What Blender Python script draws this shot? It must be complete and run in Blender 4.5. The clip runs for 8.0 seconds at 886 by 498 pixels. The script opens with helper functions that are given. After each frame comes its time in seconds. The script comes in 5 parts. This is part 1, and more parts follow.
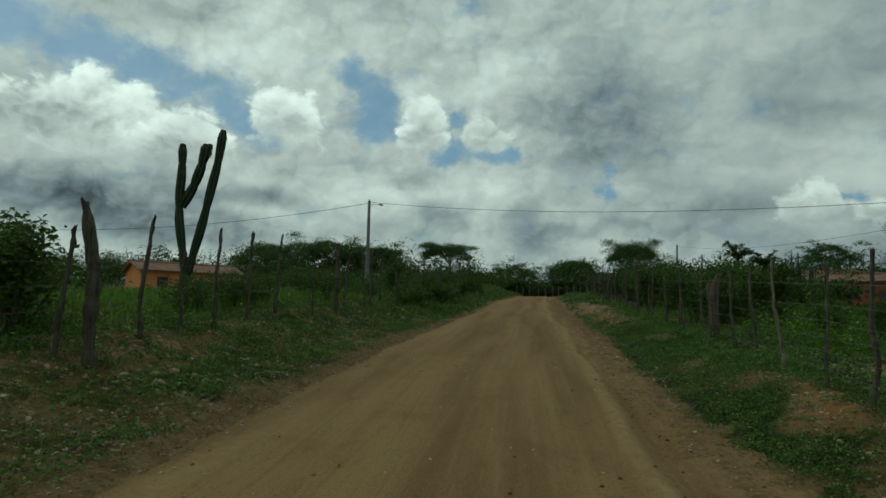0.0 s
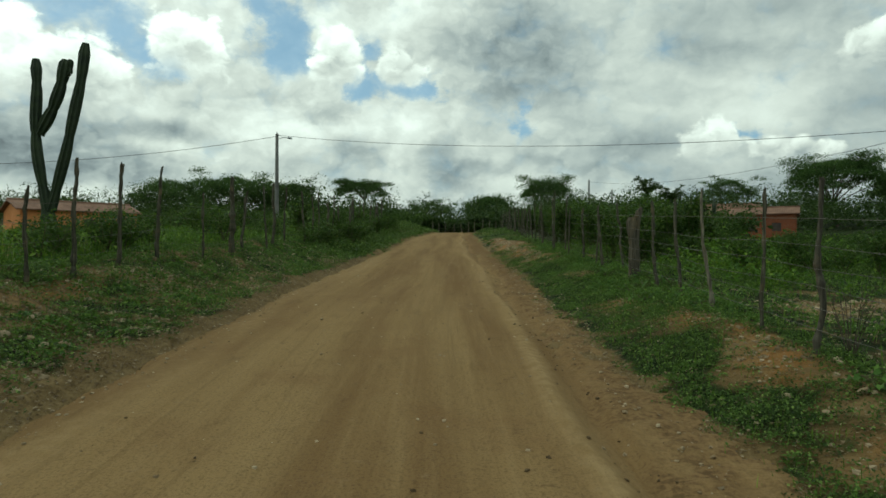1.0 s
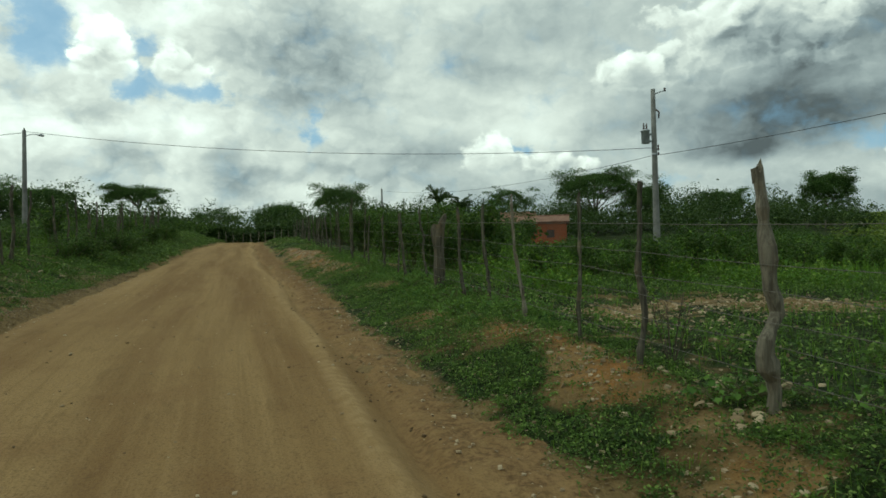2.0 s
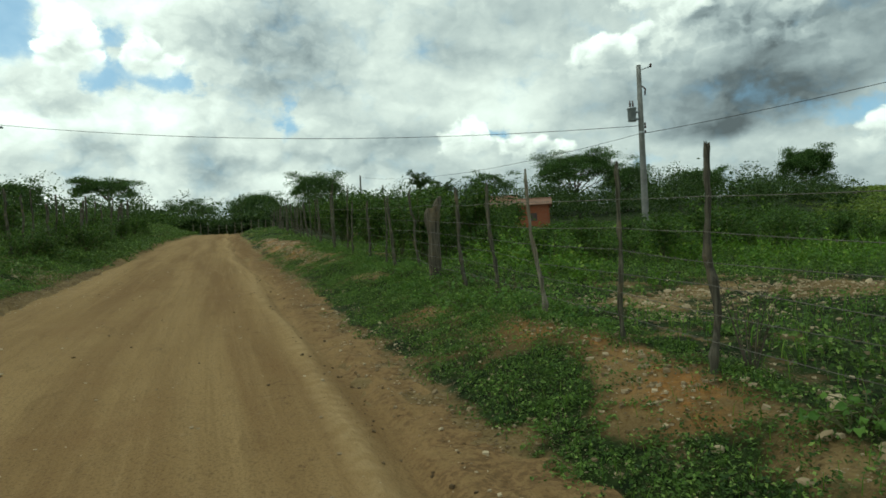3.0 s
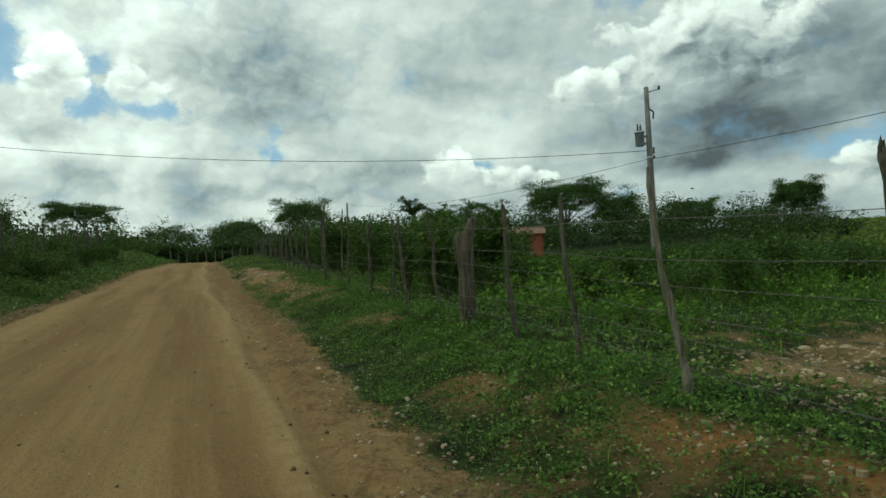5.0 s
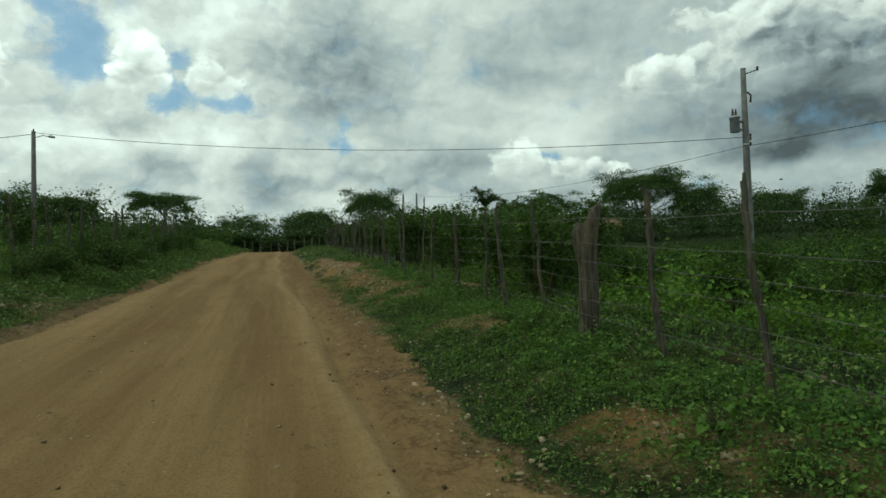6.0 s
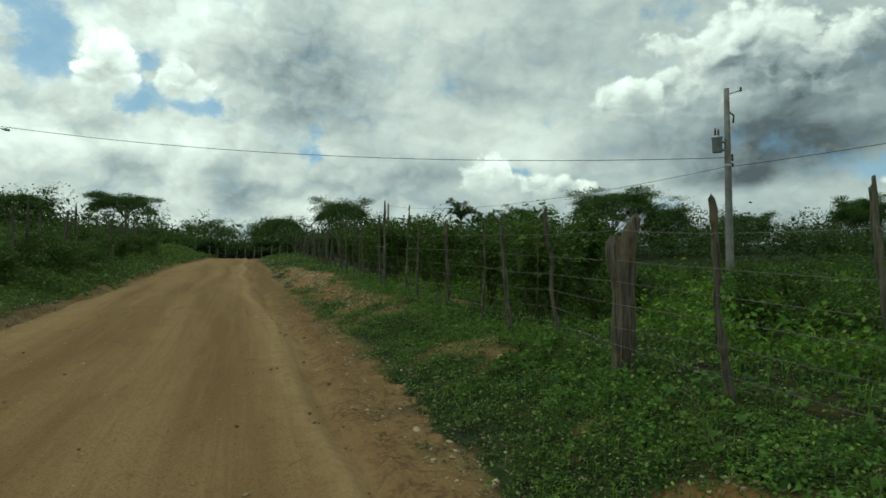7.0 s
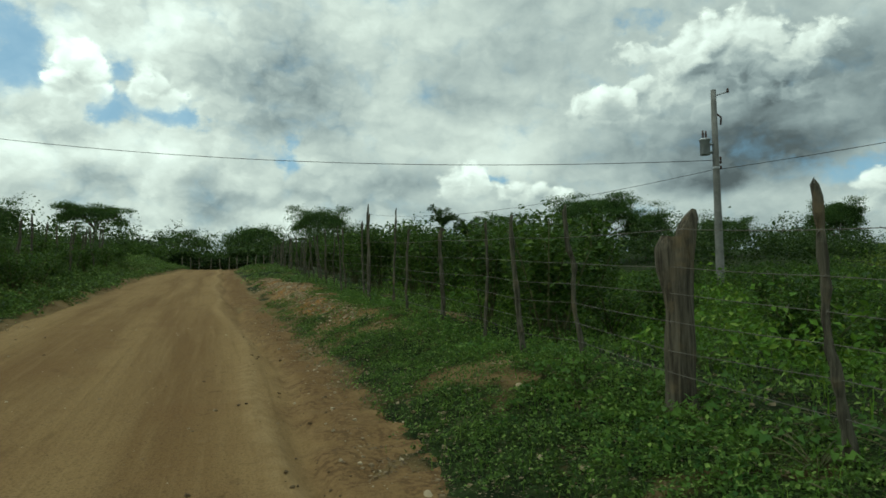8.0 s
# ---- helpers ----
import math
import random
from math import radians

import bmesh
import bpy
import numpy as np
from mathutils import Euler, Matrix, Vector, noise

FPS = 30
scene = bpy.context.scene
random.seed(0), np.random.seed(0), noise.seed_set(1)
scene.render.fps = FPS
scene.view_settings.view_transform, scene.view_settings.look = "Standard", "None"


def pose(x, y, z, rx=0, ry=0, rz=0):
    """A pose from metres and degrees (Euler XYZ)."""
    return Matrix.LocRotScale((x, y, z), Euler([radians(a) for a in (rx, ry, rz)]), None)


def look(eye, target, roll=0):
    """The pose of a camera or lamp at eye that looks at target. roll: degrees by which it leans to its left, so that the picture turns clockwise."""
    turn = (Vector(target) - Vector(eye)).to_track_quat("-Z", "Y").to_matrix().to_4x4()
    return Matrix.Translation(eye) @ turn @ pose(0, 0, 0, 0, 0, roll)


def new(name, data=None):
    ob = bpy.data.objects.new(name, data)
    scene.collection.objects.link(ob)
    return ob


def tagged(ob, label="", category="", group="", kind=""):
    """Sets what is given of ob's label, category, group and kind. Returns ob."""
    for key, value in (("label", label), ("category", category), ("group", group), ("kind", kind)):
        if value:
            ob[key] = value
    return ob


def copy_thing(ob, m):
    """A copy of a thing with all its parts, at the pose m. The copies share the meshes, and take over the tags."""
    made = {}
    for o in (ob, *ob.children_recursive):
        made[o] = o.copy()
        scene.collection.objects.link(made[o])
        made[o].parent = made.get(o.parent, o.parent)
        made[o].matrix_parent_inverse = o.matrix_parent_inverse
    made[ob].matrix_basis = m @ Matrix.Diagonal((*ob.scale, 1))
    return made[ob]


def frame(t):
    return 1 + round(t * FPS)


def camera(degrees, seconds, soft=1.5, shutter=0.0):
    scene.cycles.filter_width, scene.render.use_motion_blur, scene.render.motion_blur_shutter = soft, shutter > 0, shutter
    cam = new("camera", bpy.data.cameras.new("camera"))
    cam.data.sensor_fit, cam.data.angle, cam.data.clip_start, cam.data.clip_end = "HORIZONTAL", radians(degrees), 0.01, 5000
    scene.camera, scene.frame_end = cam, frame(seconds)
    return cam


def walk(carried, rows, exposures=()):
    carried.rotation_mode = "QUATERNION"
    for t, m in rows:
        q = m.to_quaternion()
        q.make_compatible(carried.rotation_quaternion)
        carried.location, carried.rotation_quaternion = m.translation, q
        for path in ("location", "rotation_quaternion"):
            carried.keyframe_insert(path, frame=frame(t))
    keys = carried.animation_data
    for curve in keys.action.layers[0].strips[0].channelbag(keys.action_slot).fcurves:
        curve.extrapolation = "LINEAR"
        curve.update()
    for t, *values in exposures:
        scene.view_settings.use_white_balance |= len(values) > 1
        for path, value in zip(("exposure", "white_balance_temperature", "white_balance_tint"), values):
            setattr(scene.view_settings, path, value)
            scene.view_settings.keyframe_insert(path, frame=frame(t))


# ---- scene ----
cam = camera(68.8, 8.0, soft=1.6)
PATH = [
    (0, (0.142, 0.105, 1.206), (0.062, 2.092, 1.417), 1.1),
    (0.5, (0.171, 0.809, 1.26), (0.193, 2.807, 1.359), -1.0),
    (1, (0.325, 1.445, 1.29), (0.503, 3.437, 1.308), 0.1),
    (1.5, (0.399, 2.052, 1.321), (1.057, 3.94, 1.32), 0.8),
    (1.7, (0.419, 2.262, 1.328), (1.182, 4.11, 1.379), -0.4),
    (2.8, (0.596, 3.645, 1.349), (1.416, 5.469, 1.347), -2.1),
    (3, (0.712, 3.977, 1.372), (1.558, 5.789, 1.366), -2.8),
    (3.5, (0.829, 4.645, 1.362), (1.747, 6.42, 1.438), 0.6),
    (4, (0.92, 5.378, 1.418), (1.876, 7.134, 1.48), -0.2),
    (4.2, (0.967, 5.603, 1.461), (1.872, 7.387, 1.477), -1.1),
    (5.3, (1.38, 7.439, 1.531), (2.27, 9.228, 1.628), -2.8),
    (5.5, (1.385, 7.713, 1.571), (2.19, 9.543, 1.611), -0.5),
    (6, (1.406, 8.479, 1.605), (2.113, 10.349, 1.668), -1.6),
    (6.5, (1.413, 9.014, 1.612), (2.103, 10.89, 1.669), -1.5),
    (7, (1.499, 9.844, 1.661), (2.297, 11.675, 1.761), 0.1),
    (7.5, (1.594, 10.453, 1.686), (2.353, 12.296, 1.857), -2.8),
    (8, (1.799, 11.157, 1.714), (2.657, 12.959, 1.839), -0.7),
]
walk(cam, [(t, look(eye, target, roll)) for t, eye, target, roll in PATH],
     exposures=[(0, -0.63, 6000, -12), (0.3, -0.48, 6100, -11), (0.7, -0.10, 6200, -8), (1.0, 0.00, 6300, -8), (1.6, 0.03, 6300, -8), (2.5, 0.24, 6300, -8), (3.0, 0.29, 6250, -8), (3.4, 0.16, 6250, -8), (3.8, 0.09, 6250, -9), (5.5, 0.03, 6200, -9), (6.0, -0.06, 6200, -9), (6.5, 0.02, 6200, -9), (8.0, 0.03, 6200, -10)])

# ---------------------------------------------------------------- light
SUN_AZ, SUN_EL = -62.0, 44.0          # degrees, azimuth from +y towards +x
sun = new("sun", bpy.data.lights.new("sun", "SUN"))
sun.data.energy, sun.data.angle, sun.data.color = 0.55, radians(20), (1.0, 0.95, 0.86)
_a, _e = radians(SUN_AZ), radians(SUN_EL)
sun.matrix_world = look((0, 0, 30), Vector((0, 0, 30)) - Vector((math.sin(_a) * math.cos(_e), math.cos(_a) * math.cos(_e), math.sin(_e))))


class Nodes:
    """A small helper to write node trees as formulas."""

    def __init__(self, tree):
        self.tree = tree
        tree.nodes.clear()

    def node(self, kind, **inputs):
        n = self.tree.nodes.new(kind)
        for key, value in inputs.items():
            self.put(n.inputs[key.replace("_", " ")], value)
        return n

    def put(self, socket, value):
        if isinstance(value, bpy.types.NodeSocket):
            self.tree.links.new(value, socket)
        else:
            socket.default_value = value

    def math(self, op, a, b=0.0, c=0.0, clamp=False):
        n = self.tree.nodes.new("ShaderNodeMath")
        n.operation, n.use_clamp = op, clamp
        for i, v in enumerate((a, b, c)):
            self.put(n.inputs[i], v)
        return n.outputs[0]

    def vec(self, op, a, b=(0, 0, 0)):
        n = self.tree.nodes.new("ShaderNodeVectorMath")
        n.operation = op
        self.put(n.inputs[0], a)
        self.put(n.inputs[1], b)
        return n.outputs[1] if op in ("LENGTH", "DOT_PRODUCT") else n.outputs[0]

    def noise(self, vector, scale, detail=4.0, rough=0.55, distortion=0.0):
        n = self.node("ShaderNodeTexNoise", Vector=vector, Scale=scale, Detail=detail, Roughness=rough, Distortion=distortion)
        return n.outputs["Fac"]

    def ramp(self, value, a, b, lo=0.0, hi=1.0, smooth=True):
        n = self.tree.nodes.new("ShaderNodeMapRange")
        n.interpolation_type = "SMOOTHSTEP" if smooth else "LINEAR"
        for i, v in enumerate((value, a, b, lo, hi)):
            self.put(n.inputs[i], v)
        return n.outputs[0]

    def mix(self, fac, a, b):
        n = self.tree.nodes.new("ShaderNodeMix")
        n.data_type = "RGBA"
        self.put(n.inputs[0], fac)
        self.put(n.inputs[6], a if isinstance(a, bpy.types.NodeSocket) else (*a, 1))
        self.put(n.inputs[7], b if isinstance(b, bpy.types.NodeSocket) else (*b, 1))
        return n.outputs[2]

    def combine(self, x, y, z=0.0):
        n = self.tree.nodes.new("ShaderNodeCombineXYZ")
        for i, v in enumerate((x, y, z)):
            self.put(n.inputs[i], v)
        return n.outputs[0]


def make_sky():
    world = bpy.data.worlds.new("sky")
    scene.world = world
    world.use_nodes = True
    t = Nodes(world.node_tree)
    way = t.node("ShaderNodeTexCoord").outputs["Generated"]
    sky = t.tree.nodes.new("ShaderNodeTexSky")
    sky.sky_type, sky.sun_disc = "NISHITA", False
    sky.sun_elevation, sky.sun_rotation = radians(SUN_EL), radians(SUN_AZ)
    split = t.node("ShaderNodeSeparateXYZ", Vector=way)
    x, y, z = split.outputs
    az = t.math("MULTIPLY", t.math("ARCTAN2", x, y), 57.2958)
    el = t.math("MULTIPLY", t.math("ARCSINE", z), 57.2958)
    flat = t.combine(az, t.math("MULTIPLY", el, 1.3))

    def stirred(scale, detail, rough, u_by, v_by, shift):
        """The plan of the sky, stirred by noise."""
        a = t.math("SUBTRACT", t.noise(t.vec("ADD", flat, shift), scale, detail, rough), 0.5)
        b = t.math("SUBTRACT", t.noise(t.vec("ADD", flat, (shift[0] + 71.0, 13.0, 5.0)), scale, detail, rough), 0.5)
        return t.combine(t.math("ADD", az, t.math("MULTIPLY", a, u_by)), t.math("ADD", el, t.math("MULTIPLY", b, v_by)))
    ragged = stirred(0.22, 9.0, 0.64, 10.0, 6.0, (0.0, 0.0, 0.0))
    calm = stirred(0.12, 3.5, 0.46, 8.0, 5.0, (31.0, 53.0, 9.0))
    curled = t.vec("MULTIPLY", stirred(0.30, 6.0, 0.6, 4.2, 3.0, (11.0, 7.0, 2.0)), (1.0, 1.35, 1.0))

    def puffs(place):
        """Cauliflower relief: round lobes on round lobes."""
        total = 0.0
        for scale, amount in ((0.16, 0.50), (0.38, 0.32), (0.85, 0.17), (1.9, 0.07)):
            n = t.node("ShaderNodeTexVoronoi", Vector=place, Scale=scale)
            n.feature = "SMOOTH_F1"
            n.inputs["Smoothness"].default_value = 0.25
            total = t.math("ADD", total, t.math("MULTIPLY", t.math("SUBTRACT", 0.48, n.outputs["Distance"]), amount))
        return total
    puff = puffs(curled)
    relief = t.math("SUBTRACT", puff, puffs(t.vec("ADD", curled, (-0.55, 0.75, 0.0))))   # lit from the hidden sun's side

    def blobs(rows, place):
        total = 0.0
        for cu, cv, ru, rv, amount in rows:
            d = t.vec("LENGTH", t.vec("MULTIPLY", t.vec("SUBTRACT", place, (cu, cv, 0)), (1 / ru, 1 / rv, 0)))
            total = t.math("ADD", total, t.ramp(d, 1.4, 0.1, 0.0, amount))
        return total

    gaps = blobs(GAPS + GAPS_AROUND, ragged)
    greys = blobs(GREYS + GREYS_AROUND, calm)
    greys = t.math("ADD", greys, t.ramp(el, 13.0, 2.5, 0.0, 0.26))
    heads = blobs(HEADS, ragged)
    soft = t.noise(t.vec("MULTIPLY", flat, (1, 1.3, 1)), 0.075, 6.0, 0.5, 0.1)
    fine = t.noise(flat, 0.30, 8.0, 0.58, 0.3)
    wisp = t.noise(t.vec("MULTIPLY", ragged, (0.55, 1.2, 1)), 0.30, 6.0, 0.6, 0.4)
    lively = t.ramp(az, 0.0, 34.0, 1.0, 0.42)             # towered clouds on one side, a smooth sheet on the other
    value = t.math("ADD", 0.34, t.math("MULTIPLY", soft, 0.70))
    value = t.math("ADD", value, t.math("MULTIPLY", t.math("MULTIPLY", t.math("SUBTRACT", fine, 0.5), 0.15), lively))
    value = t.math("ADD", value, t.math("MULTIPLY", t.math("SUBTRACT", wisp, 0.5), 0.15))
    value = t.math("ADD", value, t.math("MULTIPLY", t.math("ADD", t.math("MULTIPLY", puff, 0.46), t.math("MULTIPLY", relief, 0.26)), lively))
    value = t.math("ADD", value, t.ramp(az, -15.0, 50.0, 0.10, -0.15))          # brighter towards the hidden sun
    value = t.math("ADD", value, t.math("MULTIPLY", heads, 0.26))

    blue = t.vec("ADD", t.vec("MULTIPLY", sky.outputs[0], (0.05, 0.05, 0.05)), (0.10, 0.22, 0.35))
    veil = t.math("ADD", t.math("MULTIPLY", t.math("SUBTRACT", fine, 0.5), 1.9), t.math("MULTIPLY", puff, -0.9))
    open_sky = t.ramp(t.math("ADD", gaps, veil), 0.05, 1.25, 0.0, 0.80)

    # towering heads in front of the sheet and its gaps: crisp above, melting into the sheet below
    split2 = t.node("ShaderNodeSeparateXYZ", Vector=stirred(0.12, 3.0, 0.5, 5.0, 3.0, (5.0, 91.0, 4.0)))
    cu_, cv_ = split2.outputs[0], split2.outputs[1]
    for cu, cv, ru, rv, bright, dim in TOWERS:
        du = t.math("MULTIPLY", t.math("SUBTRACT", cu_, cu), 1 / ru)
        dv = t.math("MULTIPLY", t.math("SUBTRACT", cv_, cv), 1 / rv)
        inside = t.math("SUBTRACT", 1.0, t.math("SQRT", t.math("ADD", t.math("MULTIPLY", du, du), t.math("MULTIPLY", dv, dv))))
        inside = t.math("ADD", inside, t.math("MULTIPLY", puff, 1.35))
        mask = t.math("MULTIPLY", t.ramp(inside, 0.0, 0.24), t.ramp(dv, -0.85, 0.05))
        lit = t.ramp(t.math("ADD", t.math("SUBTRACT", dv, inside), t.math("MULTIPLY", relief, 1.2)), -1.15, 0.55, dim, bright)
        lit = t.math("ADD", lit, t.math("ADD", t.math("MULTIPLY", relief, 0.85), t.math("MULTIPLY", t.math("SUBTRACT", fine, 0.5), 0.16)))
        fade = t.math("SUBTRACT", 1.0, mask)
        value = t.math("ADD", t.math("MULTIPLY", value, fade), t.math("MULTIPLY", lit, mask))
        open_sky = t.math("MULTIPLY", open_sky, fade)

    murk = t.math("MULTIPLY", greys, t.math("ADD", 1.0, t.math("MULTIPLY", t.math("ADD", t.math("SUBTRACT", fine, 0.5), t.math("MULTIPLY", relief, -0.8)), 0.40)))
    value = t.math("SUBTRACT", value, t.math("MULTIPLY", t.ramp(murk, 0.0, 1.5, 0.0, 0.95, False), 0.66))
    value = t.math("MAXIMUM", value, 0.12)
    tint = t.mix(t.ramp(value, 0.15, 0.75), (0.84, 0.97, 1.05), (1.0, 1.03, 0.985))
    cloud = t.vec("MULTIPLY", tint, t.combine(value, value, value))
    colour = t.mix(open_sky, cloud, blue)
    back = t.node("ShaderNodeBackground", Color=colour, Strength=SKY_STRENGTH)
    out = t.node("ShaderNodeOutputWorld")
    t.tree.links.new(back.outputs[0], out.inputs[0])


SKY_STRENGTH = 1.0
# patches of the cloud cover: azimuth, elevation, half widths in degrees, amount
GAPS = (
    (-8.7, 17.8, 2.6, 3.4, 1.1), (-10.8, 20.8, 2.0, 1.8, 0.9), (-2.0, 15.3, 1.6, 1.8, 1.0), (1.2, 14.0, 3.6, 1.3, 1.1), (4.0, 14.7, 1.6, 1.5, 0.9), (-1.5, 17.6, 1.3, 1.2, 0.7),
    (11.7, 11.6, 1.7, 1.4, 1.1), (30.1, 9.6, 1.9, 0.75, 1.25), (58.6, 8.9, 7.0, 1.3, 0.95), (-31, 20.0, 9.0, 2.4, 1.1), (-23, 17.6, 7.0, 2.0, 0.95), (-19.5, 15.2, 2.6, 2.0, 0.8),
    (-40, 22, 6.0, 3.0, 0.9), (-0.3, 26.3, 3.0, 1.6, 0.8), (42.8, 22.0, 2.8, 1.1, 0.8), (43.5, 6.6, 2.0, 0.9, 0.7),
)
GAPS_AROUND = ((-60, 24, 12.0, 6.0, 0.8), (90, 30, 14.0, 7.0, 0.8), (150, 25, 16.0, 9.0, 0.9), (-120, 28, 18.0, 9.0, 0.9), (-170, 40, 14.0, 9.0, 0.9))
GREYS = (
    (12.2, 18.0, 8.4, 4.2, 0.66), (-3.0, 9.2, 3.0, 1.5, 0.45), (5.6, 8.2, 4.0, 2.2, 0.62), (-5.5, 12.2, 4.0, 1.6, 0.25), (22.4, 9.8, 3.6, 1.8, 0.42), (50.0, 11.0, 9.5, 3.2, 0.85),
    (58, 15.0, 9.5, 4.0, 0.60), (28.5, 15.9, 5.5, 1.8, 0.40), (-36.0, 9.4, 11.0, 3.2, 0.72), (-27.0, 9.2, 9.0, 3.0, 0.72), (-17.5, 9.6, 4.0, 1.0, 0.6), (-22.0, 6.4, 11.0, 1.6, 0.75),
    (-25.2, 24.6, 7.0, 2.6, 0.60), (-36, 15.7, 3.4, 2.0, 0.55), (-9, 7.2, 3.0, 1.2, 0.40), (47, 8.6, 5.0, 1.5, 0.5), (14.5, 8.0, 4.0, 1.0, 0.3), (25.0, 12.8, 5.0, 1.2, 0.2),
)
GREYS_AROUND = ((75, 12, 12.0, 5.0, 0.6), (-55, 11, 12.0, 5.0, 0.7), (2, 30, 14.0, 4.0, 0.45), (34, 20, 12.0, 2.4, 0.15), (110, 18, 22.0, 7.0, 0.6), (-95, 16, 20.0, 6.0, 0.6), (170, 15, 30.0, 7.0, 0.6))
HEADS = (
    (-22.0, 22.2, 6.0, 2.4, 0.8), (-4.4, 18.6, 3.0, 3.0, 0.6), (-5, 11.2, 5.0, 1.5, 0.5), (-10.5, 11.0, 5.0, 1.8, 0.7), (33.0, 12.5, 6.0, 3.0, 0.5),
    (-6, 4.2, 9.0, 1.4, 0.45), (2, 21.5, 5.0, 2.5, 0.4), (20, 5.0, 6.0, 1.2, 0.3), (62, 6.5, 6.0, 1.4, 0.5),
)
# towering heads: azimuth, elevation, half widths, brightness of the lit and of the shaded side
TOWERS = (
    (-32.5, 14.6, 8.0, 4.6, 1.30, 0.62), (-24.0, 13.6, 5.0, 3.6, 1.22, 0.60), (-16.0, 16.2, 4.0, 4.0, 1.36, 0.70), (-4.4, 16.4, 3.2, 3.6, 1.16, 0.66), (1.2, 16.1, 2.4, 2.0, 0.95, 0.70),
    (26.8, 9.2, 2.8, 2.4, 0.98, 0.60), (33.5, 8.2, 3.6, 1.6, 0.92, 0.62), (49.0, 16.8, 9.0, 5.6, 0.86, 0.40), (40.6, 15.4, 3.4, 2.6, 0.86, 0.56), (63.0, 6.4, 5.0, 2.0, 0.88, 0.55),
)
make_sky()


# ---------------------------------------------------------------- materials
def material(name, paint):
    m = bpy.data.materials.new(name)
    m.use_nodes = True
    t = Nodes(m.node_tree)
    shader = paint(t)
    out = t.node("ShaderNodeOutputMaterial")
    t.tree.links.new(shader, out.inputs[0])
    return m


def principled(t, colour, rough, bump=None, strength=0.3, distance=0.02, metal=0.0, spec=0.3):
    p = t.node("ShaderNodeBsdfPrincipled")
    t.put(p.inputs["Base Color"], colour if isinstance(colour, bpy.types.NodeSocket) else (*colour, 1))
    t.put(p.inputs["Roughness"], rough)
    t.put(p.inputs["Metallic"], metal)
    t.put(p.inputs["Specular IOR Level"], spec)
    if bump is not None:
        b = t.node("ShaderNodeBump", Height=bump, Strength=strength, Distance=distance)
        t.tree.links.new(b.outputs[0], p.inputs["Normal"])
    return p.outputs[0]


def place_of(t, kind="Object"):
    return t.node("ShaderNodeTexCoord").outputs[kind]


def world_place(t):
    return t.node("ShaderNodeNewGeometry").outputs["Position"]


def foliage(name, dark, mid, light, gloss=0.5, through_light=0.26, patch=0.25):
    """Leaves: tint by leaf and by patch of land, some light let through."""
    def paint(t):
        geo = t.node("ShaderNodeNewGeometry")
        isle = geo.outputs["Random Per Island"]
        patchy = t.math("ADD", t.math("MULTIPLY", t.noise(geo.outputs["Position"], patch, 3.0), 0.5), t.math("MULTIPLY", t.ramp(t.noise(geo.outputs["Position"], 3.2, 2.0), 0.32, 0.68), 0.5))
        c = t.mix(t.ramp(t.math("ADD", t.math("MULTIPLY", isle, 0.55), t.math("MULTIPLY", patchy, 0.75)), 0.25, 0.95), dark, mid)
        c = t.mix(t.ramp(isle, 0.78, 1.0), c, light)
        p = principled(t, c, gloss, spec=0.14)
        tr = t.node("ShaderNodeBsdfTranslucent", Color=t.mix(0.5, c, light))
        mx = t.node("ShaderNodeMixShader", Fac=through_light)
        t.tree.links.new(p, mx.inputs[1])
        t.tree.links.new(tr.outputs[0], mx.inputs[2])
        return mx.outputs[0]
    return material(name, paint)


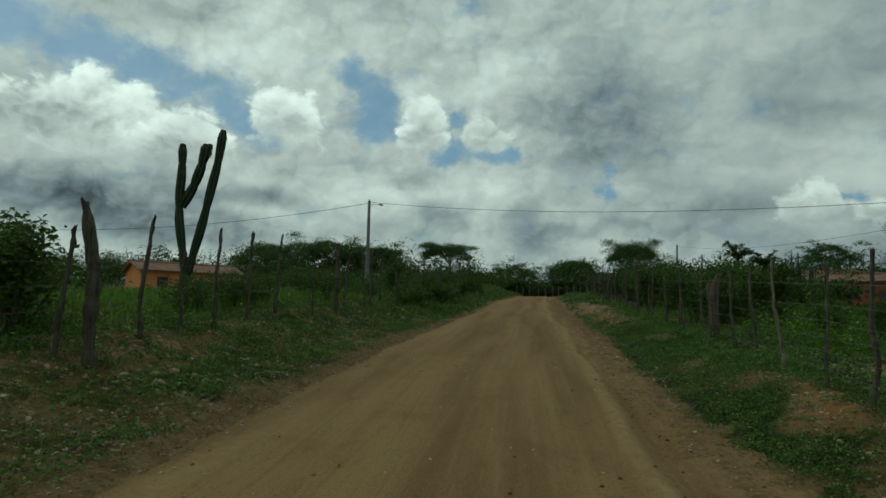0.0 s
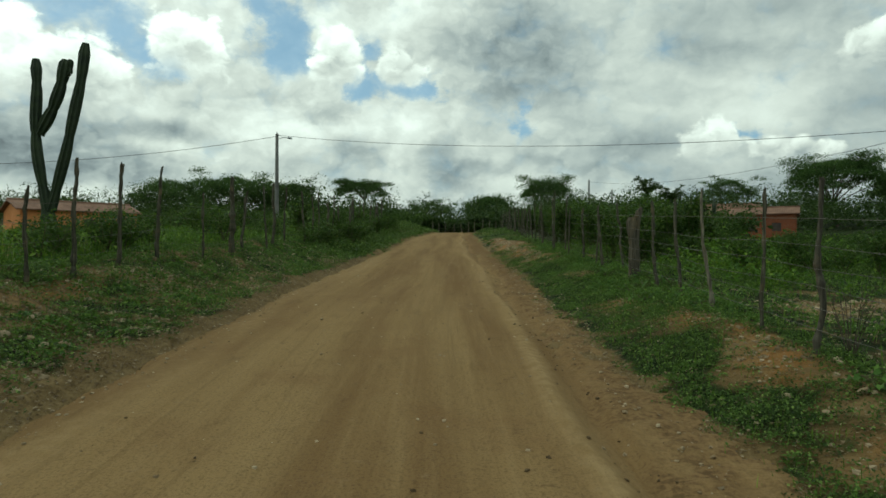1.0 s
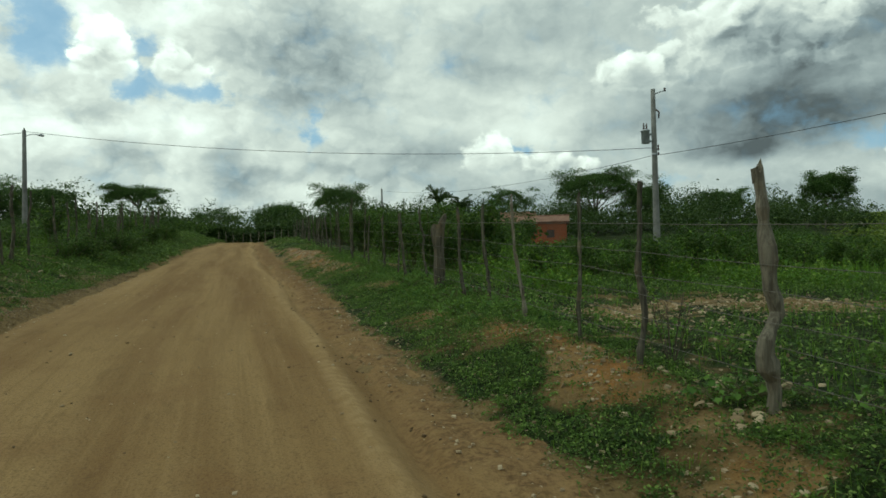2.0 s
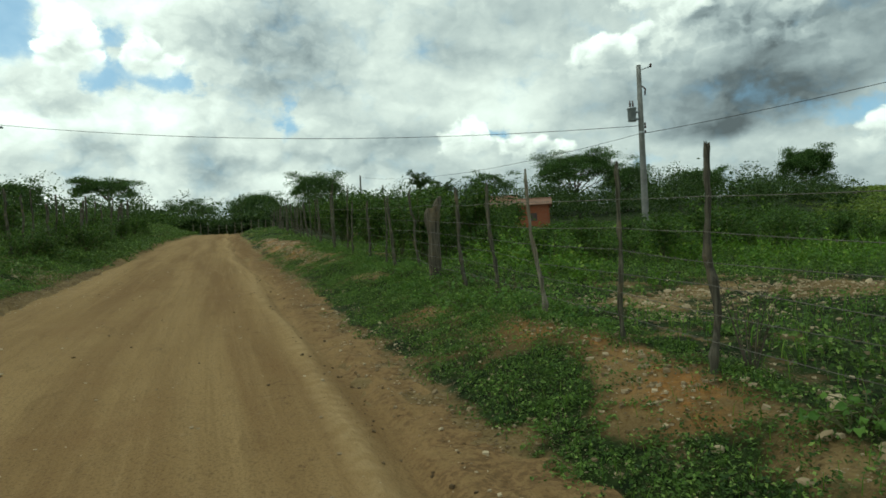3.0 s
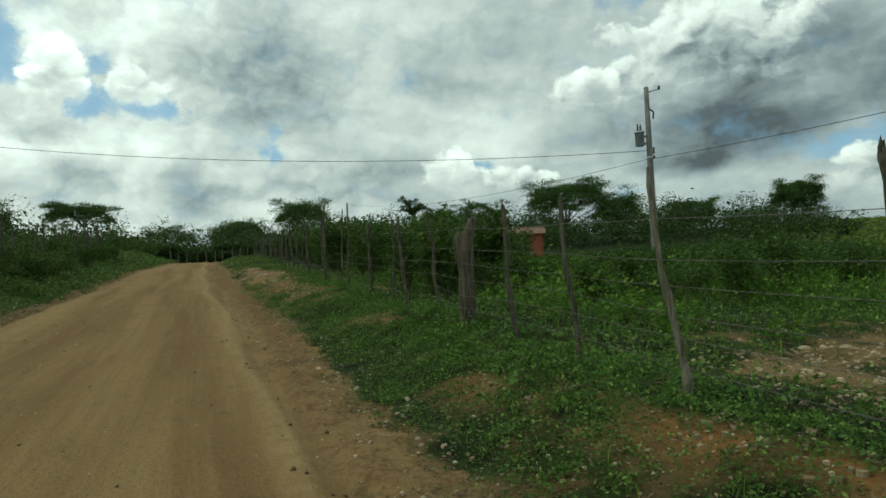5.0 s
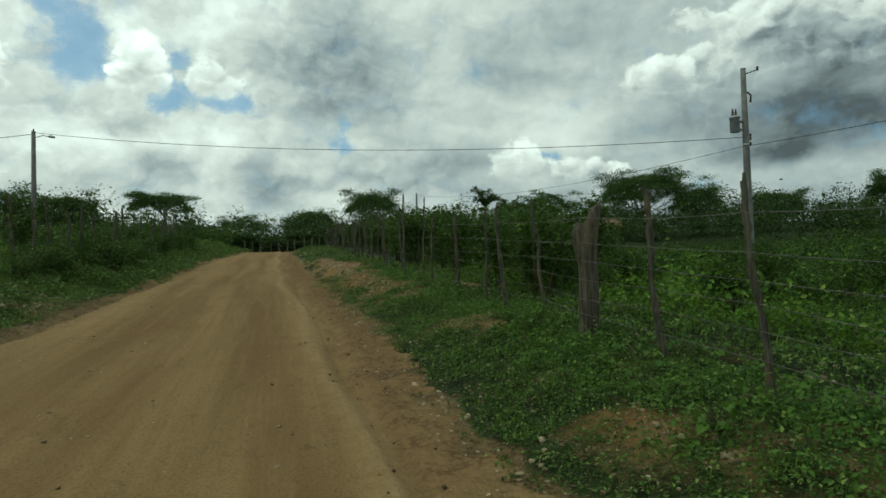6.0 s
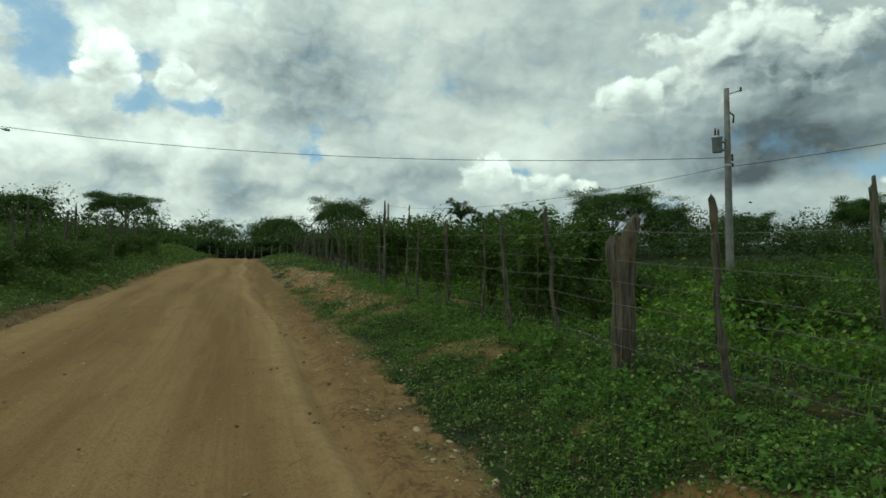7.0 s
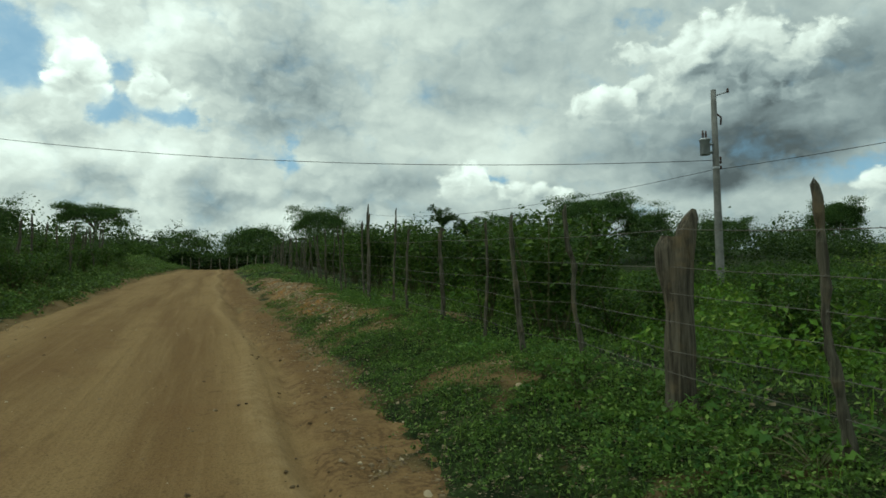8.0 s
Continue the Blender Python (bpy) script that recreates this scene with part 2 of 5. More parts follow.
def road_paint(t):
    uv = t.node("ShaderNodeUVMap").outputs[0]
    w = world_place(t)
    streak = t.noise(t.vec("MULTIPLY", uv, (5.0, 0.22, 1)), 1.0, 5.0, 0.6)
    broad = t.noise(t.vec("MULTIPLY", uv, (1.1, 0.07, 1)), 1.0, 3.0, 0.5)
    blot = t.noise(w, 0.8, 5.0, 0.6)
    grain = t.noise(w, 42.0, 4.0, 0.65)
    lump = t.noise(w, 7.0, 4.0, 0.6)
    c = t.mix(t.ramp(broad, 0.34, 0.64), (0.172, 0.108, 0.047), (0.262, 0.180, 0.084))
    c = t.mix(t.math("MULTIPLY", t.ramp(streak, 0.45, 0.68), 0.36), c, (0.285, 0.200, 0.098))
    c = t.mix(t.math("MULTIPLY", t.ramp(blot, 0.48, 0.75), 0.45), c, (0.165, 0.094, 0.042))
    c = t.mix(t.math("MULTIPLY", t.ramp(grain, 0.46, 0.70), 0.55), c, (0.085, 0.056, 0.030))
    c = t.mix(t.math("MULTIPLY", t.ramp(lump, 0.60, 0.80), 0.25), c, (0.30, 0.225, 0.14))
    scuff = t.noise(t.vec("MULTIPLY", uv, (2.6, 0.9, 1)), 1.0, 6.0, 0.68, 0.6)
    c = t.mix(t.math("MULTIPLY", t.ramp(scuff, 0.56, 0.72), 0.45), c, (0.105, 0.066, 0.030))
    track = t.noise(t.vec("MULTIPLY", uv, (9.0, 0.16, 1)), 1.0, 5.0, 0.62, 0.7)
    c = t.mix(t.math("MULTIPLY", t.ramp(track, 0.52, 0.66), t.ramp(broad, 0.42, 0.62, 0.0, 0.34)), c, (0.140, 0.090, 0.040))
    c = t.mix(t.math("MULTIPLY", t.ramp(track, 0.44, 0.34), 0.14), c, (0.30, 0.215, 0.11))
    clod = t.noise(w, 17.0, 3.0, 0.6)
    c = t.mix(t.math("MULTIPLY", t.ramp(clod, 0.64, 0.74), 0.5), c, (0.095, 0.062, 0.030))
    loose = t.node("ShaderNodeAttribute")
    loose.attribute_name = "loose_edge"
    tread = t.math("MULTIPLY", loose.outputs["Fac"], t.ramp(t.noise(w, 3.4, 4.0, 0.65), 0.36, 0.60, 0.15, 0.85))
    c = t.mix(tread, c, t.mix(t.ramp(clod, 0.40, 0.62), (0.100, 0.062, 0.030), (0.200, 0.128, 0.062)))
    drift = t.node("ShaderNodeAttribute")
    drift.attribute_name = "dust_drift"
    c = t.mix(t.math("MULTIPLY", drift.outputs["Fac"], 0.75, clamp=True), c, t.mix(t.ramp(lump, 0.35, 0.65), (0.245, 0.168, 0.080), (0.325, 0.235, 0.122)))
    scuffed = t.node("ShaderNodeAttribute")
    scuffed.attribute_name = "scuffed"
    print_marks = t.noise(t.vec("MULTIPLY", uv, (3.2, 4.2, 1)), 1.0, 4.0, 0.6, 0.8)
    c = t.mix(t.math("MULTIPLY", scuffed.outputs["Fac"], t.ramp(print_marks, 0.58, 0.70, 0.0, 0.65)), c, (0.082, 0.052, 0.026))
    h = t.math("ADD", t.math("MULTIPLY", grain, 0.45), t.math("ADD", t.math("MULTIPLY", lump, 0.7), t.math("MULTIPLY", streak, 0.8)))
    h = t.math("ADD", h, t.math("ADD", t.math("MULTIPLY", scuff, 0.8), t.math("MULTIPLY", clod, 0.5)))
    c = t.vec("MULTIPLY", c, (1.10, 1.05, 0.99))
    return principled(t, c, 0.95, h, 0.9, 0.04, spec=0.08)


def ground_paint(t):
    w = world_place(t)
    red = t.node("ShaderNodeAttribute")
    red.attribute_name = "red_soil"
    turf = t.node("ShaderNodeAttribute")
    turf.attribute_name = "turf"
    blot = t.noise(w, 0.9, 6.0, 0.62)
    mid = t.noise(w, 4.5, 5.0, 0.6)
    grain = t.noise(w, 38.0, 4.0, 0.65)
    soil = t.mix(t.ramp(blot, 0.35, 0.65), (0.140, 0.092, 0.038), (0.262, 0.180, 0.082))
    soil = t.mix(t.math("MULTIPLY", t.math("POWER", red.outputs["Fac"], 1.2), t.ramp(mid, 0.34, 0.66)), soil, (0.320, 0.152, 0.046))
    soil = t.mix(t.math("MULTIPLY", t.ramp(grain, 0.5, 0.78), 0.35), soil, (0.085, 0.057, 0.030))
    soil = t.mix(t.math("MULTIPLY", t.ramp(mid, 0.62, 0.75), 0.35), soil, (0.26, 0.20, 0.13))
    dust = t.node("ShaderNodeAttribute")
    dust.attribute_name = "dust"
    soil = t.mix(t.math("MULTIPLY", dust.outputs["Fac"], t.ramp(blot, 0.25, 0.55, 0.35, 0.95)), soil, t.mix(t.ramp(mid, 0.3, 0.7), (0.150, 0.102, 0.044), (0.262, 0.184, 0.086)))
    # turf tone sunk to near-black: the shade between herb leaves, put into the colour
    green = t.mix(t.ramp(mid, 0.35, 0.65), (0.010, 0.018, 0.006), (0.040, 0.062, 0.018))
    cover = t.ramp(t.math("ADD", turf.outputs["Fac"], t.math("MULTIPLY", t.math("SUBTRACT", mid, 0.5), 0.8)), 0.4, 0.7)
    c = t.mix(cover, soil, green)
    grit = t.node("ShaderNodeTexVoronoi", Vector=w, Scale=34.0)
    c = t.mix(t.math("MULTIPLY", t.ramp(grit.outputs["Distance"], 0.30, 0.18), t.math("MULTIPLY", t.ramp(t.noise(w, 2.2, 3.0), 0.42, 0.62), 0.7)), c, t.mix(grit.outputs["Color"], (0.14, 0.095, 0.05), (0.42, 0.34, 0.23)))
    crumb = t.noise(w, 13.0, 5.0, 0.7)
    c = t.mix(t.math("MULTIPLY", t.ramp(crumb, 0.42, 0.28), 0.45), c, (0.055, 0.038, 0.020))
    c = t.mix(t.math("MULTIPLY", t.ramp(crumb, 0.58, 0.72), 0.5), c, (0.33, 0.255, 0.155))
    h = t.math("ADD", t.math("MULTIPLY", grain, 0.4), t.math("ADD", mid, t.math("MULTIPLY", crumb, 0.9)))
    return principled(t, c, 0.95, h, 1.0, 0.07, spec=0.08)


def wood_paint(dark, light):
    def paint(t):
        rnd = t.node("ShaderNodeObjectInfo").outputs["Random"]
        o = t.vec("ADD", place_of(t), t.combine(t.math("MULTIPLY", rnd, 30.0), 0.0, 0.0))
        fibre = t.noise(t.vec("MULTIPLY", o, (38, 38, 2.2)), 1.0, 5.0, 0.65)
        patch = t.noise(o, 5.0, 4.0, 0.6)
        c = t.mix(t.ramp(fibre, 0.32, 0.7), dark, light)
        c = t.mix(t.math("MULTIPLY", t.ramp(patch, 0.5, 0.75), 0.7), c, (0.165, 0.125, 0.070))
        c = t.mix(t.math("MULTIPLY", t.ramp(patch, 0.45, 0.2), 0.6), c, (0.03, 0.027, 0.024))
        c = t.mix(t.math("MULTIPLY", t.ramp(rnd, 0.5, 1.0), 0.35), c, (0.06, 0.05, 0.045))
        return principled(t, c, 0.9, t.math("ADD", fibre, patch), 0.9, 0.015, spec=0.15)
    return paint


def plain_paint(a, b, scale, rough, metal=0.0, bump=0.2, detail=5.0):
    def paint(t):
        o = place_of(t)
        n = t.noise(o, scale, detail, 0.6)
        f = t.noise(o, scale * 9, 3.0, 0.6)
        c = t.mix(t.ramp(n, 0.3, 0.7), a, b)
        c = t.mix(t.math("MULTIPLY", t.ramp(f, 0.5, 0.8), 0.3), c, tuple(v * 0.6 for v in a))
        return principled(t, c, rough, t.math("ADD", n, f), bump, 0.01, metal)
    return paint


def stone_paint(t):
    rnd = t.node("ShaderNodeObjectInfo").outputs["Random"]
    isle = t.node("ShaderNodeNewGeometry").outputs["Random Per Island"]
    w = world_place(t)
    n = t.noise(w, 14.0, 5.0, 0.6)
    c = t.mix(t.math("FRACT", t.math("ADD", rnd, isle)), (0.18, 0.126, 0.068), (0.46, 0.37, 0.24))
    c = t.mix(t.math("MULTIPLY", t.ramp(n, 0.5, 0.75), 0.5), c, (0.27, 0.185, 0.10))
    return principled(t, c, 0.9, n, 0.5, 0.02, spec=0.2)


def brick_paint(t):
    o = place_of(t)
    b = t.node("ShaderNodeTexBrick", Scale=1.0)
    t.put(b.inputs["Vector"], t.combine(t.math("ADD", t.node("ShaderNodeSeparateXYZ", Vector=o).outputs[0], t.node("ShaderNodeSeparateXYZ", Vector=o).outputs[1]), t.node("ShaderNodeSeparateXYZ", Vector=o).outputs[2]))
    b.inputs["Color1"].default_value = (0.20, 0.056, 0.026, 1)
    b.inputs["Color2"].default_value = (0.26, 0.080, 0.036, 1)
    b.inputs["Mortar"].default_value = (0.21, 0.14, 0.10, 1)
    b.inputs["Brick Width"].default_value, b.inputs["Row Height"].default_value, b.inputs["Mortar Size"].default_value = 0.24, 0.10, 0.008
    n = t.noise(o, 1.2, 5.0)
    c = t.mix(t.math("MULTIPLY", t.ramp(n, 0.45, 0.8), 0.5), b.outputs[0], (0.20, 0.09, 0.05))
    return principled(t, c, 0.95, n, 0.3, 0.01, spec=0.1)


M_ROAD = material("packed_dirt", road_paint)
M_GROUND = material("soil_and_shaded_turf", ground_paint)
M_POST = material("weathered_wood", wood_paint((0.034, 0.032, 0.021), (0.128, 0.120, 0.086)))
M_POST_PALE = material("bleached_wood", wood_paint((0.095, 0.086, 0.060), (0.27, 0.245, 0.18)))
M_POST_OLD = material("grey_split_wood", wood_paint((0.036, 0.031, 0.022), (0.130, 0.115, 0.085)))
M_BARK = material("bark", plain_paint((0.055, 0.042, 0.032), (0.13, 0.105, 0.08), 3.0, 0.95, bump=0.8))
M_STEM = material("green_stem", plain_paint((0.06, 0.07, 0.025), (0.12, 0.11, 0.05), 6.0, 0.8))
M_WIRE = material("rusty_wire", plain_paint((0.11, 0.10, 0.085), (0.17, 0.155, 0.13), 20.0, 0.7, 0.2))
M_CABLE = material("dark_cable", plain_paint((0.03, 0.03, 0.032), (0.06, 0.06, 0.06), 2.0, 0.6))
M_CONCRETE = material("pole_concrete", plain_paint((0.12, 0.12, 0.11), (0.21, 0.21, 0.195), 1.6, 0.9))
M_STEEL = material("galvanised_steel", plain_paint((0.30, 0.32, 0.34), (0.42, 0.44, 0.46), 3.0, 0.45, 0.5))
M_CERAMIC = material("brown_ceramic", plain_paint((0.05, 0.03, 0.025), (0.08, 0.05, 0.04), 5.0, 0.3))
M_STONE = material("field_stone", stone_paint)
M_CLOD = material("dark_clods", plain_paint((0.060, 0.038, 0.018), (0.125, 0.082, 0.038), 9.0, 0.95))
M_BRICK = material("red_brick", brick_paint)
M_PLASTER = material("orange_plaster", plain_paint((0.52, 0.20, 0.065), (0.62, 0.27, 0.10), 0.9, 0.9))
M_TILE = material("clay_tile", plain_paint((0.150, 0.080, 0.052), (0.25, 0.145, 0.098), 1.1, 0.9, bump=0.5))
M_DOOR = material("dark_painted_wood", plain_paint((0.05, 0.035, 0.03), (0.08, 0.06, 0.05), 3.0, 0.6))
M_CACTUS = material("cactus_skin", plain_paint((0.014, 0.026, 0.012), (0.036, 0.055, 0.022), 4.0, 0.6, bump=0.5))
M_HERB = foliage("herb_leaves", (0.015, 0.038, 0.008), (0.096, 0.172, 0.030), (0.245, 0.345, 0.080))
M_GRASS = foliage("grass_blades", (0.034, 0.090, 0.010), (0.108, 0.216, 0.020), (0.210, 0.300, 0.048), patch=0.12)
M_SHRUB = foliage("shrub_leaves", (0.013, 0.036, 0.008), (0.056, 0.112, 0.018), (0.140, 0.215, 0.038), through_light=0.30, patch=0.6)
M_TREE = foliage("tree_leaves", (0.016, 0.038, 0.011), (0.052, 0.090, 0.022), (0.10, 0.15, 0.038), through_light=0.3)
M_BROAD = foliage("broad_leaves", (0.026, 0.080, 0.014), (0.105, 0.195, 0.030), (0.22, 0.32, 0.066), patch=2.0)
M_CROWN = foliage("crown_leaves", (0.024, 0.060, 0.016), (0.066, 0.125, 0.030), (0.12, 0.19, 0.050), through_light=0.45)
M_MEADOW = foliage("meadow_grass", (0.075, 0.125, 0.018), (0.150, 0.215, 0.030), (0.24, 0.30, 0.055), patch=0.08)
M_DRY = foliage("dry_litter", (0.09, 0.058, 0.028), (0.20, 0.140, 0.075), (0.40, 0.32, 0.20), through_light=0.1)


# ---------------------------------------------------------------- the land
SLOPE = 0.0636


def sstep(a, b, v):
    u = np.clip((v - a) / (b - a), 0, 1)
    return u * u * (3 - 2 * u)


def lattice(x, y, size, seed=0):
    """Smooth random values from 0 to 1 over the plan, one knot every size metres."""
    x, y = np.asarray(x, float) / size, np.asarray(y, float) / size
    i, j = np.floor(x).astype(np.int64), np.floor(y).astype(np.int64)
    u, v = x - i, y - j
    u, v = u * u * (3 - 2 * u), v * v * (3 - 2 * v)

    def knot(a, b):
        h = (a * 374761393 + b * 668265263 + seed * 974634777) & 0xFFFFFFFF
        h = ((h ^ (h >> 13)) * 1274126177) & 0xFFFFFFFF
        return ((h ^ (h >> 16)) & 0xFFFF) / 65535.0
    return (knot(i, j) * (1 - u) + knot(i + 1, j) * u) * (1 - v) + (knot(i, j + 1) * (1 - u) + knot(i + 1, j + 1) * u) * v


def edge_left(y):
    return np.interp(y, (-30, 5.4, 9.7, 15.5, 24, 31.7, 43.5, 50, 58, 70), (-4.0, -2.66, -2.35, -1.75, -0.6, 0.45, 1.75, 2.6, 4.4, 6.4))


def edge_right(y):
    return np.interp(y, (-30, 5.3, 8.8, 12, 15, 20, 27, 36, 42, 54, 70), (0.3, 2.45, 2.8, 2.97, 3.3, 3.85, 4.35, 5.1, 5.8, 7.15, 9.0))


def base(y):
    return SLOPE * (np.minimum(y, 60) - 9.56) + 0.5 * (1 - np.exp(-np.maximum(y - 60, 0) * SLOPE / 0.5))


def in_road(x, y):
    """How far a place lies inside the road, in metres; negative outside it."""
    wob = 0.35 * (lattice(x, y, 1.3, 3) - 0.5) + 0.2 * (lattice(x, y, 0.4, 4) - 0.5)
    main = np.minimum(x - edge_left(y), edge_right(y) - x) + wob
    return np.where(y > 66, -5.0, main)


def land(x, y):
    """The land without its small bumps."""
    s, t = x - edge_right(y), edge_left(y) - x
    z = base(y) + 0.42 * sstep(0.2, 2.1, s) + 0.12 * sstep(0, 0.5, t) + 0.72 * sstep(0.5, 3.6, t)
    d = np.hypot(x, y)
    right = 0.35 + 0.012 * (y - 9.56) + 0.05 * np.clip(d - 47, 0, 100)
    left = 1.1 + 0.022 * (y - 9.56) + 0.03 * np.clip(d - 65, 0, 100)
    w, v = sstep(2.5, 32, s), sstep(4, 34, t)
    z = z * (1 - w) + right * w
    z = z * (1 - v) + left * v
    return z + 3.5 * sstep(80, 270, d) * sstep(-0.2, 0.6, x / np.maximum(d, 1)) + 4 * sstep(90, 300, d)


def height(x, y):
    """The surface of the soil."""
    x, y = np.asarray(x, float), np.asarray(y, float)
    inside = in_road(x, y)
    rough = sstep(0.2, -0.8, inside)
    bumps = 0.16 * (lattice(x, y, 1.7, 7) - 0.5) + 0.07 * (lattice(x, y, 0.55, 8) - 0.5) + 0.03 * (lattice(x, y, 0.22, 9) - 0.5)
    return land(x, y) + rough * bumps + 0.07 * ridge(x, y) * (0.6 + 0.8 * lattice(x, y, 0.35, 12)) - 0.14 * sstep(-0.05, 0.45, inside)


def road_height(x, y):
    x, y = np.asarray(x, float), np.asarray(y, float)
    mid, half = (edge_left(y) + edge_right(y)) / 2, (edge_right(y) - edge_left(y)) / 2
    u = (x - mid) / half
    ruts = sum(np.exp(-((u - c) / 0.13) ** 2) for c in (-0.55, -0.08, 0.42, 0.80))
    bumps = 0.03 * (lattice(x, y, 0.9, 21) - 0.5) + 0.014 * (lattice(x, y, 0.3, 22) - 0.5)
    groove = np.exp(-((edge_right(y) - 0.34 - x + 0.10 * np.sin(y * 0.7)) / 0.10) ** 2)
    loose = sstep(0.55, 0.2, edge_right(y) - x) * 0.07 * (lattice(x, y, 0.17, 23) - 0.35)
    return base(y) + 0.03 * (1 - u * u) - 0.022 * ruts - 0.075 * groove + loose + bumps + 0.02 + 0.05 * np.exp(-((edge_right(y) - 0.62 - x + 0.12 * np.sin(y * 0.6)) / 0.11) ** 2)


def mesh_of(name, verts, faces, mat, smooth=True):
    """A mesh from arrays of corners and of faces with equal corner counts."""
    verts, faces = np.asarray(verts, np.float32), np.asarray(faces, np.int32)
    m = bpy.data.meshes.new(name)
    n, k = faces.shape
    m.vertices.add(len(verts))
    m.vertices.foreach_set("co", verts.ravel())
    m.loops.add(n * k)
    m.loops.foreach_set("vertex_index", faces.ravel())
    m.polygons.add(n)
    m.polygons.foreach_set("loop_start", np.arange(0, n * k, k, dtype=np.int32))
    m.polygons.foreach_set("use_smooth", np.full(n, smooth))
    m.update(calc_edges=True)
    m.materials.append(mat)
    return m


def grid(name, X, Y, Z, mat):
    r, c = X.shape
    i = np.arange(r * c).reshape(r, c)
    f = np.stack([i[:-1, :-1], i[:-1, 1:], i[1:, 1:], i[1:, :-1]], -1).reshape(-1, 4)
    return mesh_of(name, np.stack([X, Y, Z], -1).reshape(-1, 3), f, mat)


def spread(lo, hi, step, far):
    """Evenly spaced lines from lo to hi, then ever wider ones out to far."""
    mid = np.arange(lo, hi + step / 2, step)
    grow = [step]
    while sum(grow) < far:
        grow.append(grow[-1] * 1.15)
    out = np.cumsum(grow)
    return np.concatenate([(lo - out)[::-1], mid, hi + out])


RED = ((4.55, 10.1, 0.30, 0.6), (4.65, 8.8, 0.32, 0.5), (4.25, 7.5, 0.34, 0.50), (4.3, 12.3, 0.42, 0.7), (3.7, 5.4, 0.4, 0.35), (4.1, 4.3, 0.4, 0.5), (5.75, 25.5, 0.7, 2.4), (6.15, 30.0, 0.65, 3.0), (6.7, 36.0, 0.5, 4.0), (-4.6, 12.0, 0.4, 1.6))
MATS = ((3.35, 7.2, 0.62, 1.9), (3.35, 10.0, 0.45, 2.2), (3.75, 14.0, 0.30, 2.0), (2.9, 4.6, 0.35, 1.0), (4.9, 14.6, 0.7, 2.0), (4.3, 18.0, 0.7, 3.5), (5.0, 22.5, 0.9, 3.0), (5.8, 14.0, 0.6, 3.0))


def red_soil(x, y):
    total = np.zeros_like(x)
    total += 0.6 * ridge(x, y)
    for cx, cy, rx, ry in RED:
        total += np.exp(-((x - cx) / rx) ** 2 - ((y - cy) / ry) ** 2)
    return np.clip(total * (0.25 + 0.8 * lattice(x, y, 0.6, 31) + 0.6 * lattice(x, y, 0.22, 32)), 0, 1)


def ridge(x, y):
    """A low heap of reddish gravel scraped up along the verge."""
    mid = np.interp(y, (22.5, 25, 30, 36, 42), (5.45, 5.62, 6.0, 6.6, 7.1))
    far = np.exp(-((x - mid) / np.interp(y, (22, 25, 42), (0.34, 0.42, 0.30))) ** 2) * sstep(22.0, 23.4, y) * sstep(43, 40, y)
    near = 0.45 * np.exp(-((x - np.interp(y, (7.2, 8.3, 9.3, 10.4), (4.30, 4.45, 4.72, 4.68))) / 0.27) ** 2) * sstep(6.9, 7.8, y) * sstep(10.8, 9.8, y)
    return np.clip(far + near, 0, 1)


STONY = ((8.4, 11.0, 2.2, 1.1), (10.6, 9.8, 2.2, 1.0), (7.0, 10.3, 1.0, 1.0), (13.5, 9.0, 2.0, 1.0))


def stony(x, y):
    return np.clip(sum(np.exp(-((x - cx) / rx) ** 2 - ((y - cy) / ry) ** 2) for cx, cy, rx, ry in STONY), 0, 1)


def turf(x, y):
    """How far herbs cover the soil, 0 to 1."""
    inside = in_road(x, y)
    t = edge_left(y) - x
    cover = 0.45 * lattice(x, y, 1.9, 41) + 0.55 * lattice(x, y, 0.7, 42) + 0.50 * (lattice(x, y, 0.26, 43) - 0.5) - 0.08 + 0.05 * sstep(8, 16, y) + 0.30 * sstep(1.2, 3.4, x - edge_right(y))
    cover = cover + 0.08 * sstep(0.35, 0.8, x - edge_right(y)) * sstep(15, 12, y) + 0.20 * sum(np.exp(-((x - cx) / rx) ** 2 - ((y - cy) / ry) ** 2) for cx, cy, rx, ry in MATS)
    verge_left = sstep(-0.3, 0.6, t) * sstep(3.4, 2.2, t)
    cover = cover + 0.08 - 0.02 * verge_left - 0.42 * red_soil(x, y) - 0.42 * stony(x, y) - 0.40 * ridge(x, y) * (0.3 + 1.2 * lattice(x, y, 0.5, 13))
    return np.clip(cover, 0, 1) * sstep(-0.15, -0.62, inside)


def make_ground():
    X, Y = np.meshgrid(spread(-8.0, 11.0, 0.15, 2600), spread(2.0, 30.0, 0.17, 2600))
    m = grid("ground", X, Y, height(X, Y), M_GROUND)
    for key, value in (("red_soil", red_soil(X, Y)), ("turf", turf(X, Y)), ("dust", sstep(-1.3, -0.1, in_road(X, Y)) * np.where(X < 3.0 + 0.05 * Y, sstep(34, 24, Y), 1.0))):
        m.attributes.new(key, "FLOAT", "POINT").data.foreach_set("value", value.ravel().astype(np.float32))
    tagged(new("ground", m), "uneven brown soil with low green herbs and stones", "ground", kind="structure")


